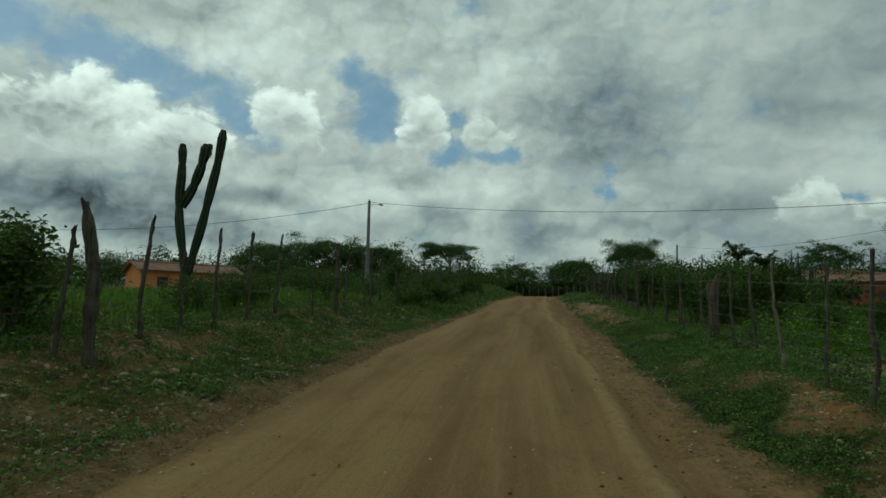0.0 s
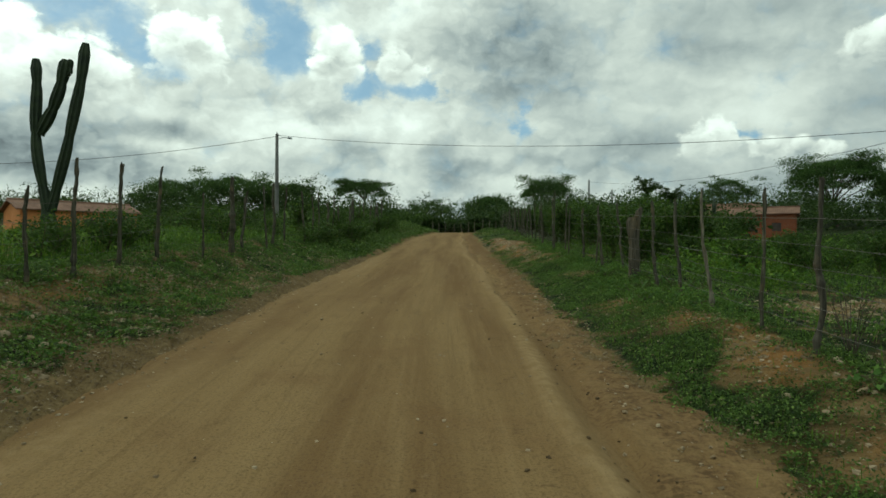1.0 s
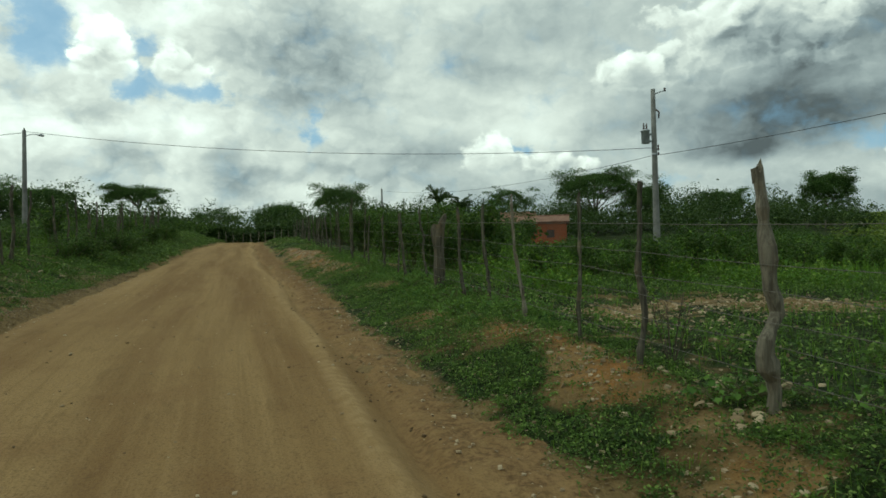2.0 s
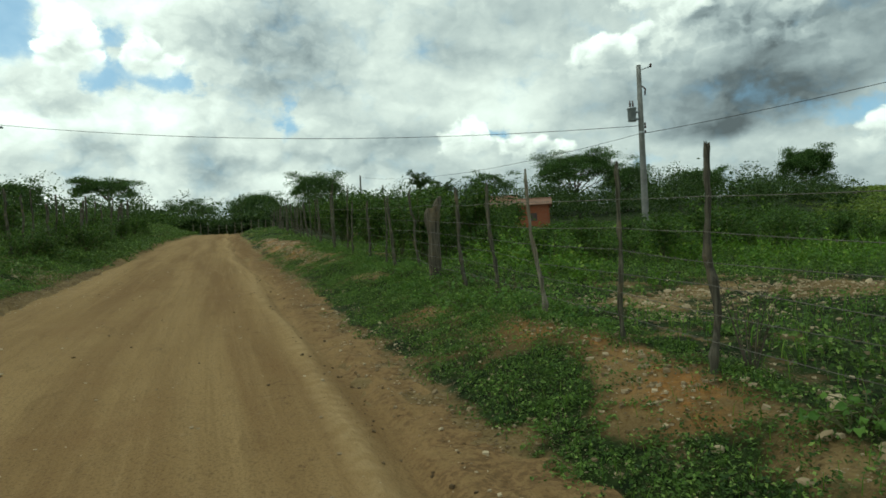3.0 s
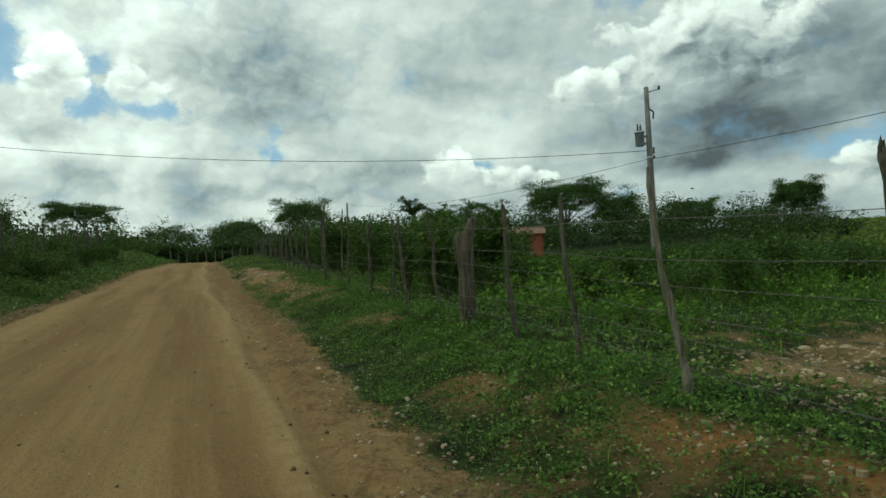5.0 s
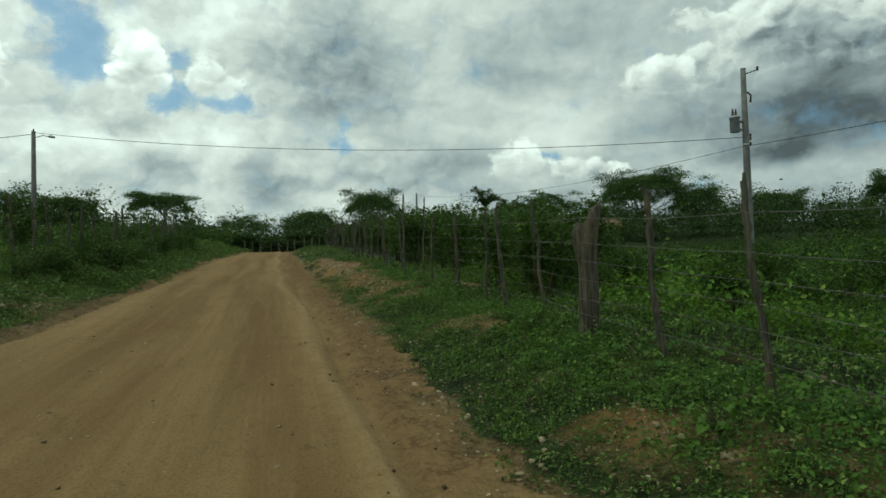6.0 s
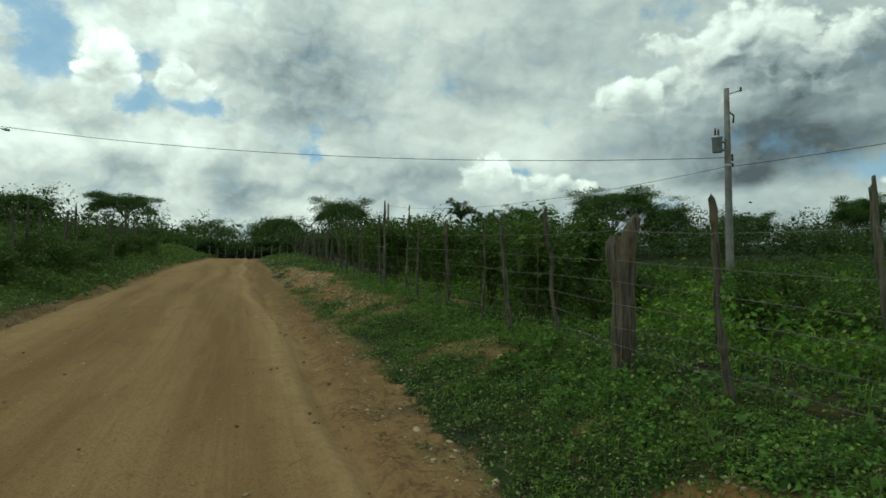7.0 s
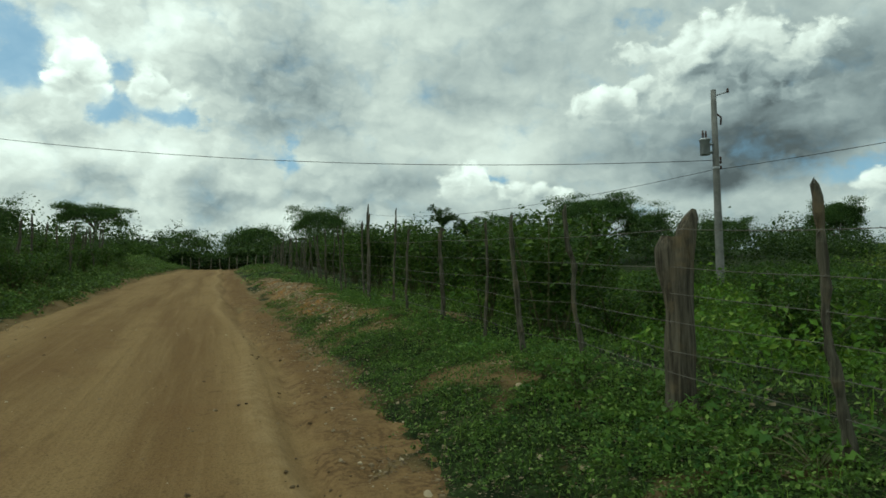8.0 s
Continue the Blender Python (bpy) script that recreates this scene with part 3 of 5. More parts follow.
def make_road():
    rows = np.arange(-10, 68, 0.13)
    across = np.linspace(-0.12, 1.12, 64)
    L, R = edge_left(rows)[:, None], edge_right(rows)[:, None]
    X = L + (R - L) * across[None, :]
    Y = np.repeat(rows[:, None], 64, 1)
    m = grid("road", X, Y, road_height(X, Y), M_ROAD)
    loose = sstep(0.52, 0.22, R - X + 0.4 * (lattice(X, Y, 0.8, 25) - 0.5))
    drift = np.exp(-((R - 0.62 - X + 0.12 * np.sin(Y * 0.6)) / 0.13) ** 2) + 0.6 * np.exp(-((X - L - 0.25 + 0.1 * np.sin(Y * 0.5)) / 0.22) ** 2)
    m.attributes.new("dust_drift", "FLOAT", "POINT").data.foreach_set("value", (drift * (0.5 + 0.8 * lattice(X, Y, 1.1, 27))).ravel().astype(np.float32))
    scuffed = np.exp(-((R - 0.98 - X + 0.12 * np.sin(Y * 0.6)) / 0.20) ** 2)
    m.attributes.new("scuffed", "FLOAT", "POINT").data.foreach_set("value", scuffed.ravel().astype(np.float32))
    m.attributes.new("loose_edge", "FLOAT", "POINT").data.foreach_set("value", loose.ravel().astype(np.float32))
    uv = m.uv_layers.new(name="tracks")
    idx = np.empty(len(m.loops), np.int32)
    m.loops.foreach_get("vertex_index", idx)
    flat = np.stack([X - (L + R) / 2, Y], -1).reshape(-1, 2).astype(np.float32)
    uv.data.foreach_set("uv", flat[idx].ravel())
    tagged(new("road", m), "unpaved tan dirt road with wheel tracks", "road", kind="structure")


make_ground()
make_road()


# ---------------------------------------------------------------- builders
rng = np.random.default_rng(11)


def soil(x, y):
    return float(height(np.array([x]), np.array([y]))[0])


def root(name, x, y, z, label, category, group="", kind=""):
    ob = new(name)
    ob.matrix_world = pose(x, y, z)
    ob.empty_display_size = 0.2
    return tagged(ob, label, category, group, kind)


def part(name, mesh, parent, label="", at=None):
    ob = new(name, mesh)
    ob.parent = parent
    if at is not None:
        ob.matrix_basis = at
    if label:
        tagged(ob, label)
    return ob


def tube(points, radii, sides=8, rough=0.0, seed=0, cap=True):
    """Corners and four-sided faces of a tube along points; its ends are closed by pinched rings."""
    P = np.asarray(points, float)
    R = np.broadcast_to(np.asarray(radii, float), (len(P),)).copy()
    if cap:
        P = np.vstack([P[:1], P, P[-1:]])
        R = np.concatenate([[R[0] * 0.02], R, [R[-1] * 0.02]])
    D = np.gradient(P, axis=0)
    if cap:
        D[0], D[1], D[-1], D[-2] = P[2] - P[1], P[2] - P[1], P[-2] - P[-3], P[-2] - P[-3]
    D /= np.maximum(np.linalg.norm(D, axis=1, keepdims=True), 1e-9)
    ref = np.where(np.abs(D[:, 2:3]) > 0.8, np.array([[1.0, 0, 0]]), np.array([[0, 0, 1.0]]))
    U = np.cross(D, ref)
    U /= np.linalg.norm(U, axis=1, keepdims=True)
    V = np.cross(D, U)
    a = np.arange(sides) * 2 * np.pi / sides
    g = np.random.default_rng(seed)
    wob = 1 + rough * (g.random((1, sides)) - 0.5) * 2 + rough * 0.6 * (g.random((len(P), sides)) - 0.5)
    rr = R[:, None] * wob
    verts = P[:, None, :] + rr[..., None] * (np.cos(a)[None, :, None] * U[:, None, :] + np.sin(a)[None, :, None] * V[:, None, :])
    n = len(P)
    i = np.arange(n * sides).reshape(n, sides)
    j = np.roll(i, -1, 1)
    faces = np.stack([i[:-1], j[:-1], j[1:], i[1:]], -1).reshape(-1, 4)
    return verts.reshape(-1, 3), faces


def joined(pieces):
    verts, faces, n = [], [], 0
    for v, f in pieces:
        verts.append(v)
        faces.append(np.asarray(f) + n)
        n += len(v)
    return np.vstack(verts), np.vstack(faces)


def box(cx, cy, cz, sx, sy, sz):
    v = np.array([(x, y, z) for x in (-1, 1) for y in (-1, 1) for z in (-1, 1)], float) * (sx / 2, sy / 2, sz / 2) + (cx, cy, cz)
    f = np.array([(0, 1, 3, 2), (4, 6, 7, 5), (0, 4, 5, 1), (2, 3, 7, 6), (0, 2, 6, 4), (1, 5, 7, 3)])
    return v, f


def leaves(centres, size, up=0.6, aspect=1.9, seed=5, ways=None):
    """Folded four-cornered leaves round the given centres. up: how far they face the sky."""
    g = np.random.default_rng(seed)
    C = np.asarray(centres, float)
    n = len(C)
    S = np.broadcast_to(np.asarray(size, float), (n,)) * (0.65 + 0.7 * g.random(n))
    N = g.normal(size=(n, 3)) * (1 - up)
    N[:, 2] = np.abs(N[:, 2]) + up
    N /= np.linalg.norm(N, axis=1, keepdims=True)
    A = g.normal(size=(n, 3)) if ways is None else np.asarray(ways, float)
    A = A - N * (A * N).sum(1, keepdims=True)
    A /= np.maximum(np.linalg.norm(A, axis=1, keepdims=True), 1e-6)
    B = np.cross(N, A)
    h = S[:, None] / 2
    w = h / aspect
    V = np.stack([C - A * h, C + B * w + N * w * 0.35, C + A * h, C - B * w + N * w * 0.35], 1).reshape(-1, 3)
    F = np.arange(4 * n).reshape(n, 4)
    return V, F


def blades(roots, length, lean=0.45, width=0.012, seed=6):
    """Grass blades: bent, tapered strips of two four-sided faces."""
    g = np.random.default_rng(seed)
    P = np.asarray(roots, float)
    n = len(P)
    H = np.broadcast_to(np.asarray(length, float), (n,)) * (0.55 + 0.75 * g.random(n))
    a = g.random(n) * 2 * np.pi
    D = np.stack([np.cos(a), np.sin(a), np.zeros(n)], 1)
    W = np.stack([-np.sin(a), np.cos(a), np.zeros(n)], 1) * (np.broadcast_to(np.asarray(width, float), (n,)) / 2)[:, None]
    L = (lean * (0.3 + g.random(n)) * H)[:, None]
    up = np.array([[0, 0, 1.0]])
    mid = P + up * (H * 0.6)[:, None] + D * L * 0.35
    tip = P + up * (H * 0.95)[:, None] + D * L
    V = np.stack([P - W, P + W, mid + W * 0.8, mid - W * 0.8, tip + W * 0.15, tip - W * 0.15], 1).reshape(-1, 3)
    k = np.arange(n)[:, None] * 6
    F = np.concatenate([k + np.array([[0, 1, 2, 3]]), k + np.array([[3, 2, 4, 5]])], 0)
    return V, F


# ---------------------------------------------------------------- fences
def post_mesh(h, r, lean=(0, 0), seed=0, bends=(), mat=None, sides=9, taper=0.75, cut=0.08, waver=0.42):
    """A rough fence post that starts below the soil: wavering line, knots and a slanting cut at its head."""
    g = np.random.default_rng(seed)
    k = 22
    s = np.linspace(0, 1, k)
    z = -0.25 + s * (h + 0.25)
    wav = g.normal(size=(2, 4))

    def stray(r):
        w = np.cumsum(g.normal(size=k)) * 0.007
        return w - np.linspace(w[0], w[-1], k)
    up = np.clip(z / h, 0, 1)
    x = lean[0] * up + r * waver * (wav[0, 0] * np.sin(3 * up + wav[0, 1]) + 0.6 * wav[0, 2] * np.sin(9 * up + wav[0, 3])) + stray(r)
    y = lean[1] * up + r * waver * (wav[1, 0] * np.sin(3 * up + wav[1, 1]) + 0.6 * wav[1, 2] * np.sin(9 * up + wav[1, 3])) + stray(r)
    for at, wide, dx, dy in bends:
        x = x + dx * np.exp(-((up - at) / wide) ** 2)
        y = y + dy * np.exp(-((up - at) / wide) ** 2)
    rad = r * (1 - (1 - taper) * up) * (1 + (0.16 if r < 0.1 else 0.035) * g.normal(size=k))
    v, f = tube(np.stack([x, y, z], 1), rad, sides, 0.13, seed)
    top = v[:, 2] > h - 0.02
    v[top, 2] += (v[top, 0] - x[-1]) / r * cut + 0.03 * g.normal(size=top.sum())
    return mesh_of("post", v, f, mat or M_POST, smooth=False)


def split_trunk_mesh(h):
    """An old split trunk: a grooved body, a worn shoulder on one side and a long slanting tip on the other."""
    side = np.array([0.90, -0.43, 0.0])

    def stave(rows, seed, sides=16):
        P = np.array([side * a + np.array([0.0, 0.0, z]) for a, z, r in rows])
        z = np.linspace(P[0, 2], P[-1, 2], 30)
        Q = np.stack([np.interp(z, P[:, 2], P[:, k]) for k in range(3)], 1)
        rad = np.interp(z, P[:, 2], [r for a, z_, r in rows])
        v, f = tube(Q, rad, sides, 0.0, seed)
        axis = np.vstack([Q[:1], Q, Q[-1:]])[np.arange(len(v)) // sides]
        ring = np.arange(len(v)) % sides
        turn = 2 * np.pi * ring / sides + 0.35 * np.sin(2.1 * v[:, 2] + seed)
        groove = 1 + 0.05 * np.sin(5 * turn + seed) + 0.045 * np.sin(9 * turn + 1.7 * seed + 2.0 * v[:, 2]) + 0.05 * np.sin(11 * v[:, 2] + 2 * turn)
        return axis + (v - axis) * groove[:, None], f
    body = stave([(0.0, -0.25, 0.135), (0.0, 0.0, 0.125), (0.01, 0.5 * h, 0.108), (-0.005, 0.74 * h, 0.118), (0.0, 0.86 * h, 0.09)], 1)
    shoulder = stave([(-0.03, 0.52 * h, 0.06), (-0.075, 0.70 * h, 0.085), (-0.085, 0.80 * h, 0.080), (-0.07, 0.865 * h, 0.045)], 2, 12)
    tip = stave([(0.04, 0.60 * h, 0.07), (0.045, 0.78 * h, 0.088), (0.09, 0.90 * h, 0.078), (0.135, 0.96 * h, 0.055), (0.155, h, 0.018)], 3, 12)
    return mesh_of("post", *joined([body, shoulder, tip]), M_POST_OLD, smooth=False)


def wire_mesh(points, sag, radius, barb_from=None, seed=0):
    P = []
    g = np.random.default_rng(seed)
    for a, b in zip(points[:-1], points[1:]):
        s = np.linspace(0, 1, 6)[:-1, None]
        p = a + (b - a) * s
        p[:, 2] -= sag * (0.5 + g.random()) * 4 * (s * (1 - s))[:, 0]
        P.append(p)
    P = np.vstack(P + [points[-1:]])
    pieces = [tube(P, radius, 4)]
    if barb_from is not None:
        d = np.concatenate([[0], np.cumsum(np.linalg.norm(np.diff(P, axis=0), axis=1))])
        for q in np.arange(0.05, d[-1], 0.13):
            c = np.array([np.interp(q, d, P[:, i]) for i in range(3)])
            if c[1] > barb_from:
                break
            e = g.normal(size=3) * 0.011
            pieces.append(tube([c - e, c + e], 0.0018, 3, cap=False))
            e = g.normal(size=3) * 0.011
            pieces.append(tube([c - e, c + e], 0.0018, 3, cap=False))
    # every ring is four-sided, so all the faces are too
    return mesh_of("wire", *joined(pieces), M_WIRE)


def right_line(y):
    return np.interp(y, (-6, 6, 7.6, 10.5, 12.13, 13.64, 15, 24, 32, 60, 73), (3.2, 4.52, 4.65, 5.08, 5.39, 5.60, 5.68, 6.55, 7.7, 11.4, 13.2))


def make_right_fence():
    fence = root("fence", 5.2, 10, soil(5.2, 10), "barbed wire fence on rough weathered wooden posts", "fence")
    inv = fence.matrix_world.inverted()
    posts = [   # y, height (negative: height of its head over the datum), radius, lean x, lean y, bends
        (6.05, -1.97, 0.066, -0.03, 0.0, ((0.27, 0.08, -0.075, -0.02), (0.41, 0.075, 0.085, 0.0))),
        (7.6, -2.064, 0.034, 0.12, 0.12, ()), (8.85, -2.08, 0.028, 0.10, 0.10, ()), (10.5, -2.24, 0.031, -0.04, 0.26, ()),
        (12.13, -2.23, 0.033, -0.03, 0.20, ()), (13.62, -2.336, 0.034, -0.07, 0.09, ()), (15.0, -2.33, 0.130, 0.03, -0.14, ((0.80, 0.09, -0.055, 0.03),)),
    ]
    posts += [(16.8, 1.60, 0.034, -0.14, 0.10, ((0.60, 0.10, 0.06, 0.0),)), (17.57, 1.60, 0.036, -0.14, 0.08, ()), (19.1, 1.7, 0.026, 0.04, 0, ()), (20.8, 1.6, 0.040, -0.02, 0.03, ()), (22.3, 1.5, 0.026, 0.03, 0, ()),
              (23.7, 2.0, 0.024, 0.05, 0, ()), (24.6, 1.95, 0.030, 0, 0, ()), (25.9, 2.25, 0.028, 0.0, 0, ())]
    y = 26.9
    g = np.random.default_rng(5)
    while y < 72:
        posts.append((y, 1.55 + 0.35 * g.random(), 0.019 + 0.016 * g.random(), 0.12 * g.normal(), 0.06 * g.normal(), ()))
        y += 0.75 + 0.85 * g.random()
    y = 4.4
    early = []
    while y > -5:
        early.append((y, 1.6 + 0.25 * g.random(), 0.045, 0.06 * g.normal(), 0.05 * g.normal(), ()))
        y -= 1.4
    posts = early[::-1] + posts
    stand = []
    for i, (y, h, r, lx, ly, bends) in enumerate(posts):
        x = float(right_line(y)) + (0.0 if y < 15.5 else 0.10 * g.normal())
        z = soil(x, y)
        h = h if h > 0 else -h - z
        thick = r > 0.1
        pale = not thick and (i % 4 == 2 or len(bends) > 1) and y < 15
        mesh = split_trunk_mesh(h) if thick else post_mesh(h, r, (lx, ly), 100 + i, bends, M_POST_PALE if pale else M_POST, 9, 0.72, 0.05, 0.35)
        label = "thick split trunk used as a fence post" if thick else ("crooked grey post with a bend near its foot" if bends else "")
        p = part("post", mesh, fence, label)
        p.matrix_basis = inv @ pose(x, y, z)
        stand.append((x, y, z, h, lx, ly, r))
    for k, up in enumerate((0.27, 0.47, 0.67, 0.87, 1.10, 1.38)):
        pts = np.array([(x + lx * up / h - r, y + ly * up / h, float(land(np.array(x), np.array(y))) + up + 0.014 * g.normal()) for x, y, z, h, lx, ly, r in stand])
        w = part("wire", wire_mesh(pts, 0.006, 0.0026, 17.0, 40 + k), fence)
        w.matrix_basis = inv


def make_left_fence():
    fence = root("fence", -4.8, 12, soil(-4.8, 12), "wire fence on tall dark crooked posts in overgrown verge", "fence")
    inv = fence.matrix_world.inverted()
    g = np.random.default_rng(9)
    posts = [(-5.05, 8.1, 1.68, 0.036, 0.17, 0), (-4.72, 8.35, 2.12, 0.096, -0.13, 0), (-4.90, 10.05, 1.93, 0.036, 0.06, 0), (-5.05, 11.7, 1.5, 0.035, 0, 0), (-4.85, 12.7, 1.95, 0.042, 0.06, 0),
             (-4.72, 14.2, 1.95, 0.045, 0.05, 0), (-4.66, 16.1, 2.0, 0.042, 0.12, 0), (-4.1, 17.7, 1.6, 0.035, 0, 0), (-3.75, 19.1, 2.1, 0.075, 0.02, 0)]
    y = 20.6
    while y < 55:
        x = float(np.interp(y, (19.1, 24, 31.6, 42, 55), (-3.75, -3.35, -1.9, -0.6, 0.2)))
        posts.append((x + 0.15 * g.normal(), y, 1.5 + 0.6 * g.random(), 0.032 + 0.02 * g.random(), 0.10 * g.normal(), 0.05 * g.normal()))
        y += 0.9 + 1.0 * g.random()
    y = 6.6
    while y > -4:
        posts.insert(0, (-5.3, y, 2.0, 0.042, 0.08 * g.normal(), 0))
        y -= 1.6
    for i, (x, y, h, r, lx, ly) in enumerate(posts):
        stout = r > 0.08
        bends = ((1.02, 0.14, -0.07, 0.0),) if stout else ()
        p = part("post", post_mesh(h, r, (lx, ly), 300 + i, bends, M_POST, cut=-0.15 if stout else 0.05, waver=0.12 if stout else 0.42), fence, "stout dark trunk used as a fence post" if stout else "")
        p.matrix_basis = inv @ pose(x, y, soil(x, y))
    for k, up in enumerate((0.35, 0.65, 0.95, 1.25)):
        pts = np.array([(x + lx * up / h, y, soil(x, y) + up) for x, y, h, r, lx, ly in posts])
        w = part("wire", wire_mesh(pts, 0.012, 0.0024, None, 60 + k), fence)
        w.matrix_basis = inv


def make_far_fence():
    fence = root("fence", 8, 72.5, soil(8, 72.5), "row of pale bare posts closing the road's far end", "fence")
    inv = fence.matrix_world.inverted()
    g = np.random.default_rng(21)
    x = 5.6
    line = []
    while x < 14:
        y = 72.5 + 0.3 * g.normal()
        h = 1.0 + 0.25 * g.random()
        p = part("post", post_mesh(h, 0.045, (0.05 * g.normal(), 0), 500 + len(line), (), M_POST_PALE, 7), fence)
        p.matrix_basis = inv @ pose(x, y, soil(x, y))
        line.append((x, y, soil(x, y)))
        x += 0.6 + 0.5 * g.random()
    for up in (0.4, 0.7, 0.95):
        w = part("wire", wire_mesh(np.array([(a, b, c + up) for a, b, c in line]), 0.02, 0.004, None, 70), fence)
        w.matrix_basis = inv


make_right_fence()
make_left_fence()
make_far_fence()


# ---------------------------------------------------------------- cactus
def make_cactus():
    x0, y0 = -7.16, 17.1
    z0 = soil(x0, y0)
    cactus = root("cactus", x0, y0, z0, "tall dark green branching column cactus in the field", "cactus")

    def column(points, r, seed):
        """A ribbed column, pinched where one year's growth meets the next."""
        P = np.array(points, float)
        d = np.concatenate([[0], np.cumsum(np.linalg.norm(np.diff(P, axis=0), axis=1))])
        s = np.linspace(0, d[-1], 34)
        Q = np.stack([np.interp(s, d, P[:, i]) for i in range(3)], 1)
        for _ in range(3):
            Q[1:-1] = (Q[:-2] + 2 * Q[1:-1] + Q[2:]) / 4
        u = s / d[-1]
        rad = r * (0.70 + 0.30 * np.abs(np.sin(u * 3.0 * np.pi + 0.7 * seed)) ** 0.45)
        rad *= np.clip((1 - u) / 0.045, 0.35, 1) ** 0.5
        v, f = tube(Q, rad, 16, 0.0, seed)
        ring = np.arange(len(v)) % 16
        axis = np.vstack([Q[:1], Q, Q[-1:]])[np.arange(len(v)) // 16]
        v = axis + (v - axis) * np.where(ring % 2 == 0, 1.14, 0.84)[:, None]
        return mesh_of("column", v, f, M_CACTUS, smooth=False)

    k = 1 / 104.0

    def at(px, up, deep=0.0):
        return ((px - 457) * k * 1.0, -deep - (px - 457) * k * 0.2, 6.15 - z0 - (up - 24) * k)
    part("trunk", column([at(446, 560), at(440, 500), at(428, 440), at(425, 415)], 0.15, 1), cactus)
    part("column", column([at(428, 430), at(410, 350), at(398, 285), at(393, 215), at(397, 140), at(394, 58)], 0.115, 2), cactus)
    part("column", column([at(434, 425), at(452, 360), at(472, 285), at(492, 190), at(508, 120), at(520, 24)], 0.115, 3), cactus)
    part("column", column([at(404, 240), at(418, 216), at(438, 180), at(458, 125), at(470, 62)], 0.125, 4), cactus)
    part("column", column([at(462, 110), at(478, 92), at(481, 62)], 0.075, 5), cactus)


make_cactus()


# ---------------------------------------------------------------- power line
def ring_stack(rows, sides=14):
    """A turned shape from rows of radius and height."""
    return tube([(0, 0, z) for r, z in rows], [r for r, z in rows], sides)


def make_main_pole():
    x, y = 30.40, 36.35
    z = soil(x, y)
    top = 12.5 - z
    pole = root("utility_pole", x, y, z, "grey concrete utility pole with a small transformer", "utility pole")
    part("shaft", mesh_of("shaft", *ring_stack([(0.24, -0.3), (0.235, 0), (0.21, top * 0.3), (0.175, top * 0.65), (0.14, top)]), M_CONCRETE), pole)
    can = mesh_of("transformer", *ring_stack([(0.25, 0), (0.27, 0.03), (0.27, 0.78), (0.31, 0.80), (0.31, 0.86), (0.22, 0.93)]), M_STEEL)
    tr = part("transformer", can, pole, "grey steel transformer tank", pose(-0.46, 0.30, top - 3.6))
    for dx in (-0.13, 0.10):
        part("bushing", mesh_of("bushing", *ring_stack([(0.05, 0), (0.075, 0.08), (0.045, 0.14), (0.075, 0.22), (0.04, 0.30), (0.05, 0.42)], 10), M_CERAMIC), tr, "brown ceramic bushing", pose(dx, 0, 0.92))
    part("bracket", mesh_of("bracket", *box(-0.22, 0.15, top - 3.0, 0.42, 0.30, 0.08), M_STEEL, False), pole)
    part("bracket", mesh_of("bracket", *box(-0.22, 0.15, top - 3.45, 0.42, 0.30, 0.08), M_STEEL, False), pole)
    part("arm", mesh_of("arm", *tube([(0, 0, top - 0.35), (0.35, -0.24, top - 0.22), (0.62, -0.42, top - 0.14)], 0.035, 8), M_STEEL), pole)
    part("insulator", mesh_of("insulator", *ring_stack([(0.03, 0), (0.09, 0.06), (0.05, 0.12), (0.09, 0.18), (0.03, 0.26)], 10), M_CERAMIC), pole, "", pose(0.62, -0.42, top - 0.20))
    part("fuse", mesh_of("fuse", *tube([(0.12, -0.08, top - 1.35), (0.30, -0.2, top - 1.55), (0.26, -0.18, top - 1.95)], 0.05, 8), M_CERAMIC), pole)
    for dz in (-3.85, -4.05, -4.35):
        part("insulator", mesh_of("insulator", *ring_stack([(0.03, -0.05), (0.07, 0), (0.05, 0.05), (0.07, 0.10), (0.03, 0.14)], 10), M_CERAMIC), pole, "", pose(0.22, -0.12, top + dz))
    part("band", mesh_of("band", *ring_stack([(0.19, 0), (0.195, 0.02), (0.195, 0.10), (0.19, 0.12)]), M_STEEL), pole, "", pose(0, 0, top - 4.4))


def make_plain_pole(x, y, top_z, r=0.13, arm=None):
    z = soil(x, y)
    top = top_z - z
    pole = root("utility_pole", x, y, z, "slim grey concrete utility pole above the bushes", "utility pole", "plain utility poles")
    part("shaft", mesh_of("shaft", *ring_stack([(r * 1.6, -0.3), (r * 1.55, 0), (r * 1.25, top * 0.5), (r, top)], 10), M_CONCRETE), pole)
    if arm:
        part("arm", mesh_of("arm", *tube([(0, 0, top - 0.5), (arm * 0.6, -0.1, top - 0.3), (arm, -0.1, top - 0.35)], 0.03, 6), M_STEEL), pole)
        part("lamp_head", mesh_of("lamp_head", *tube([(arm * 0.95, -0.1, top - 0.35), (arm * 1.15, -0.12, top - 0.36), (arm * 1.4, -0.14, top - 0.42)], (0.06, 0.11, 0.07), 8), M_STEEL), pole)
    part("insulator", mesh_of("insulator", *ring_stack([(0.03, 0), (0.07, 0.06), (0.04, 0.12), (0.06, 0.2)], 8), M_CERAMIC), pole, "", pose(0, 0, top - 0.02))


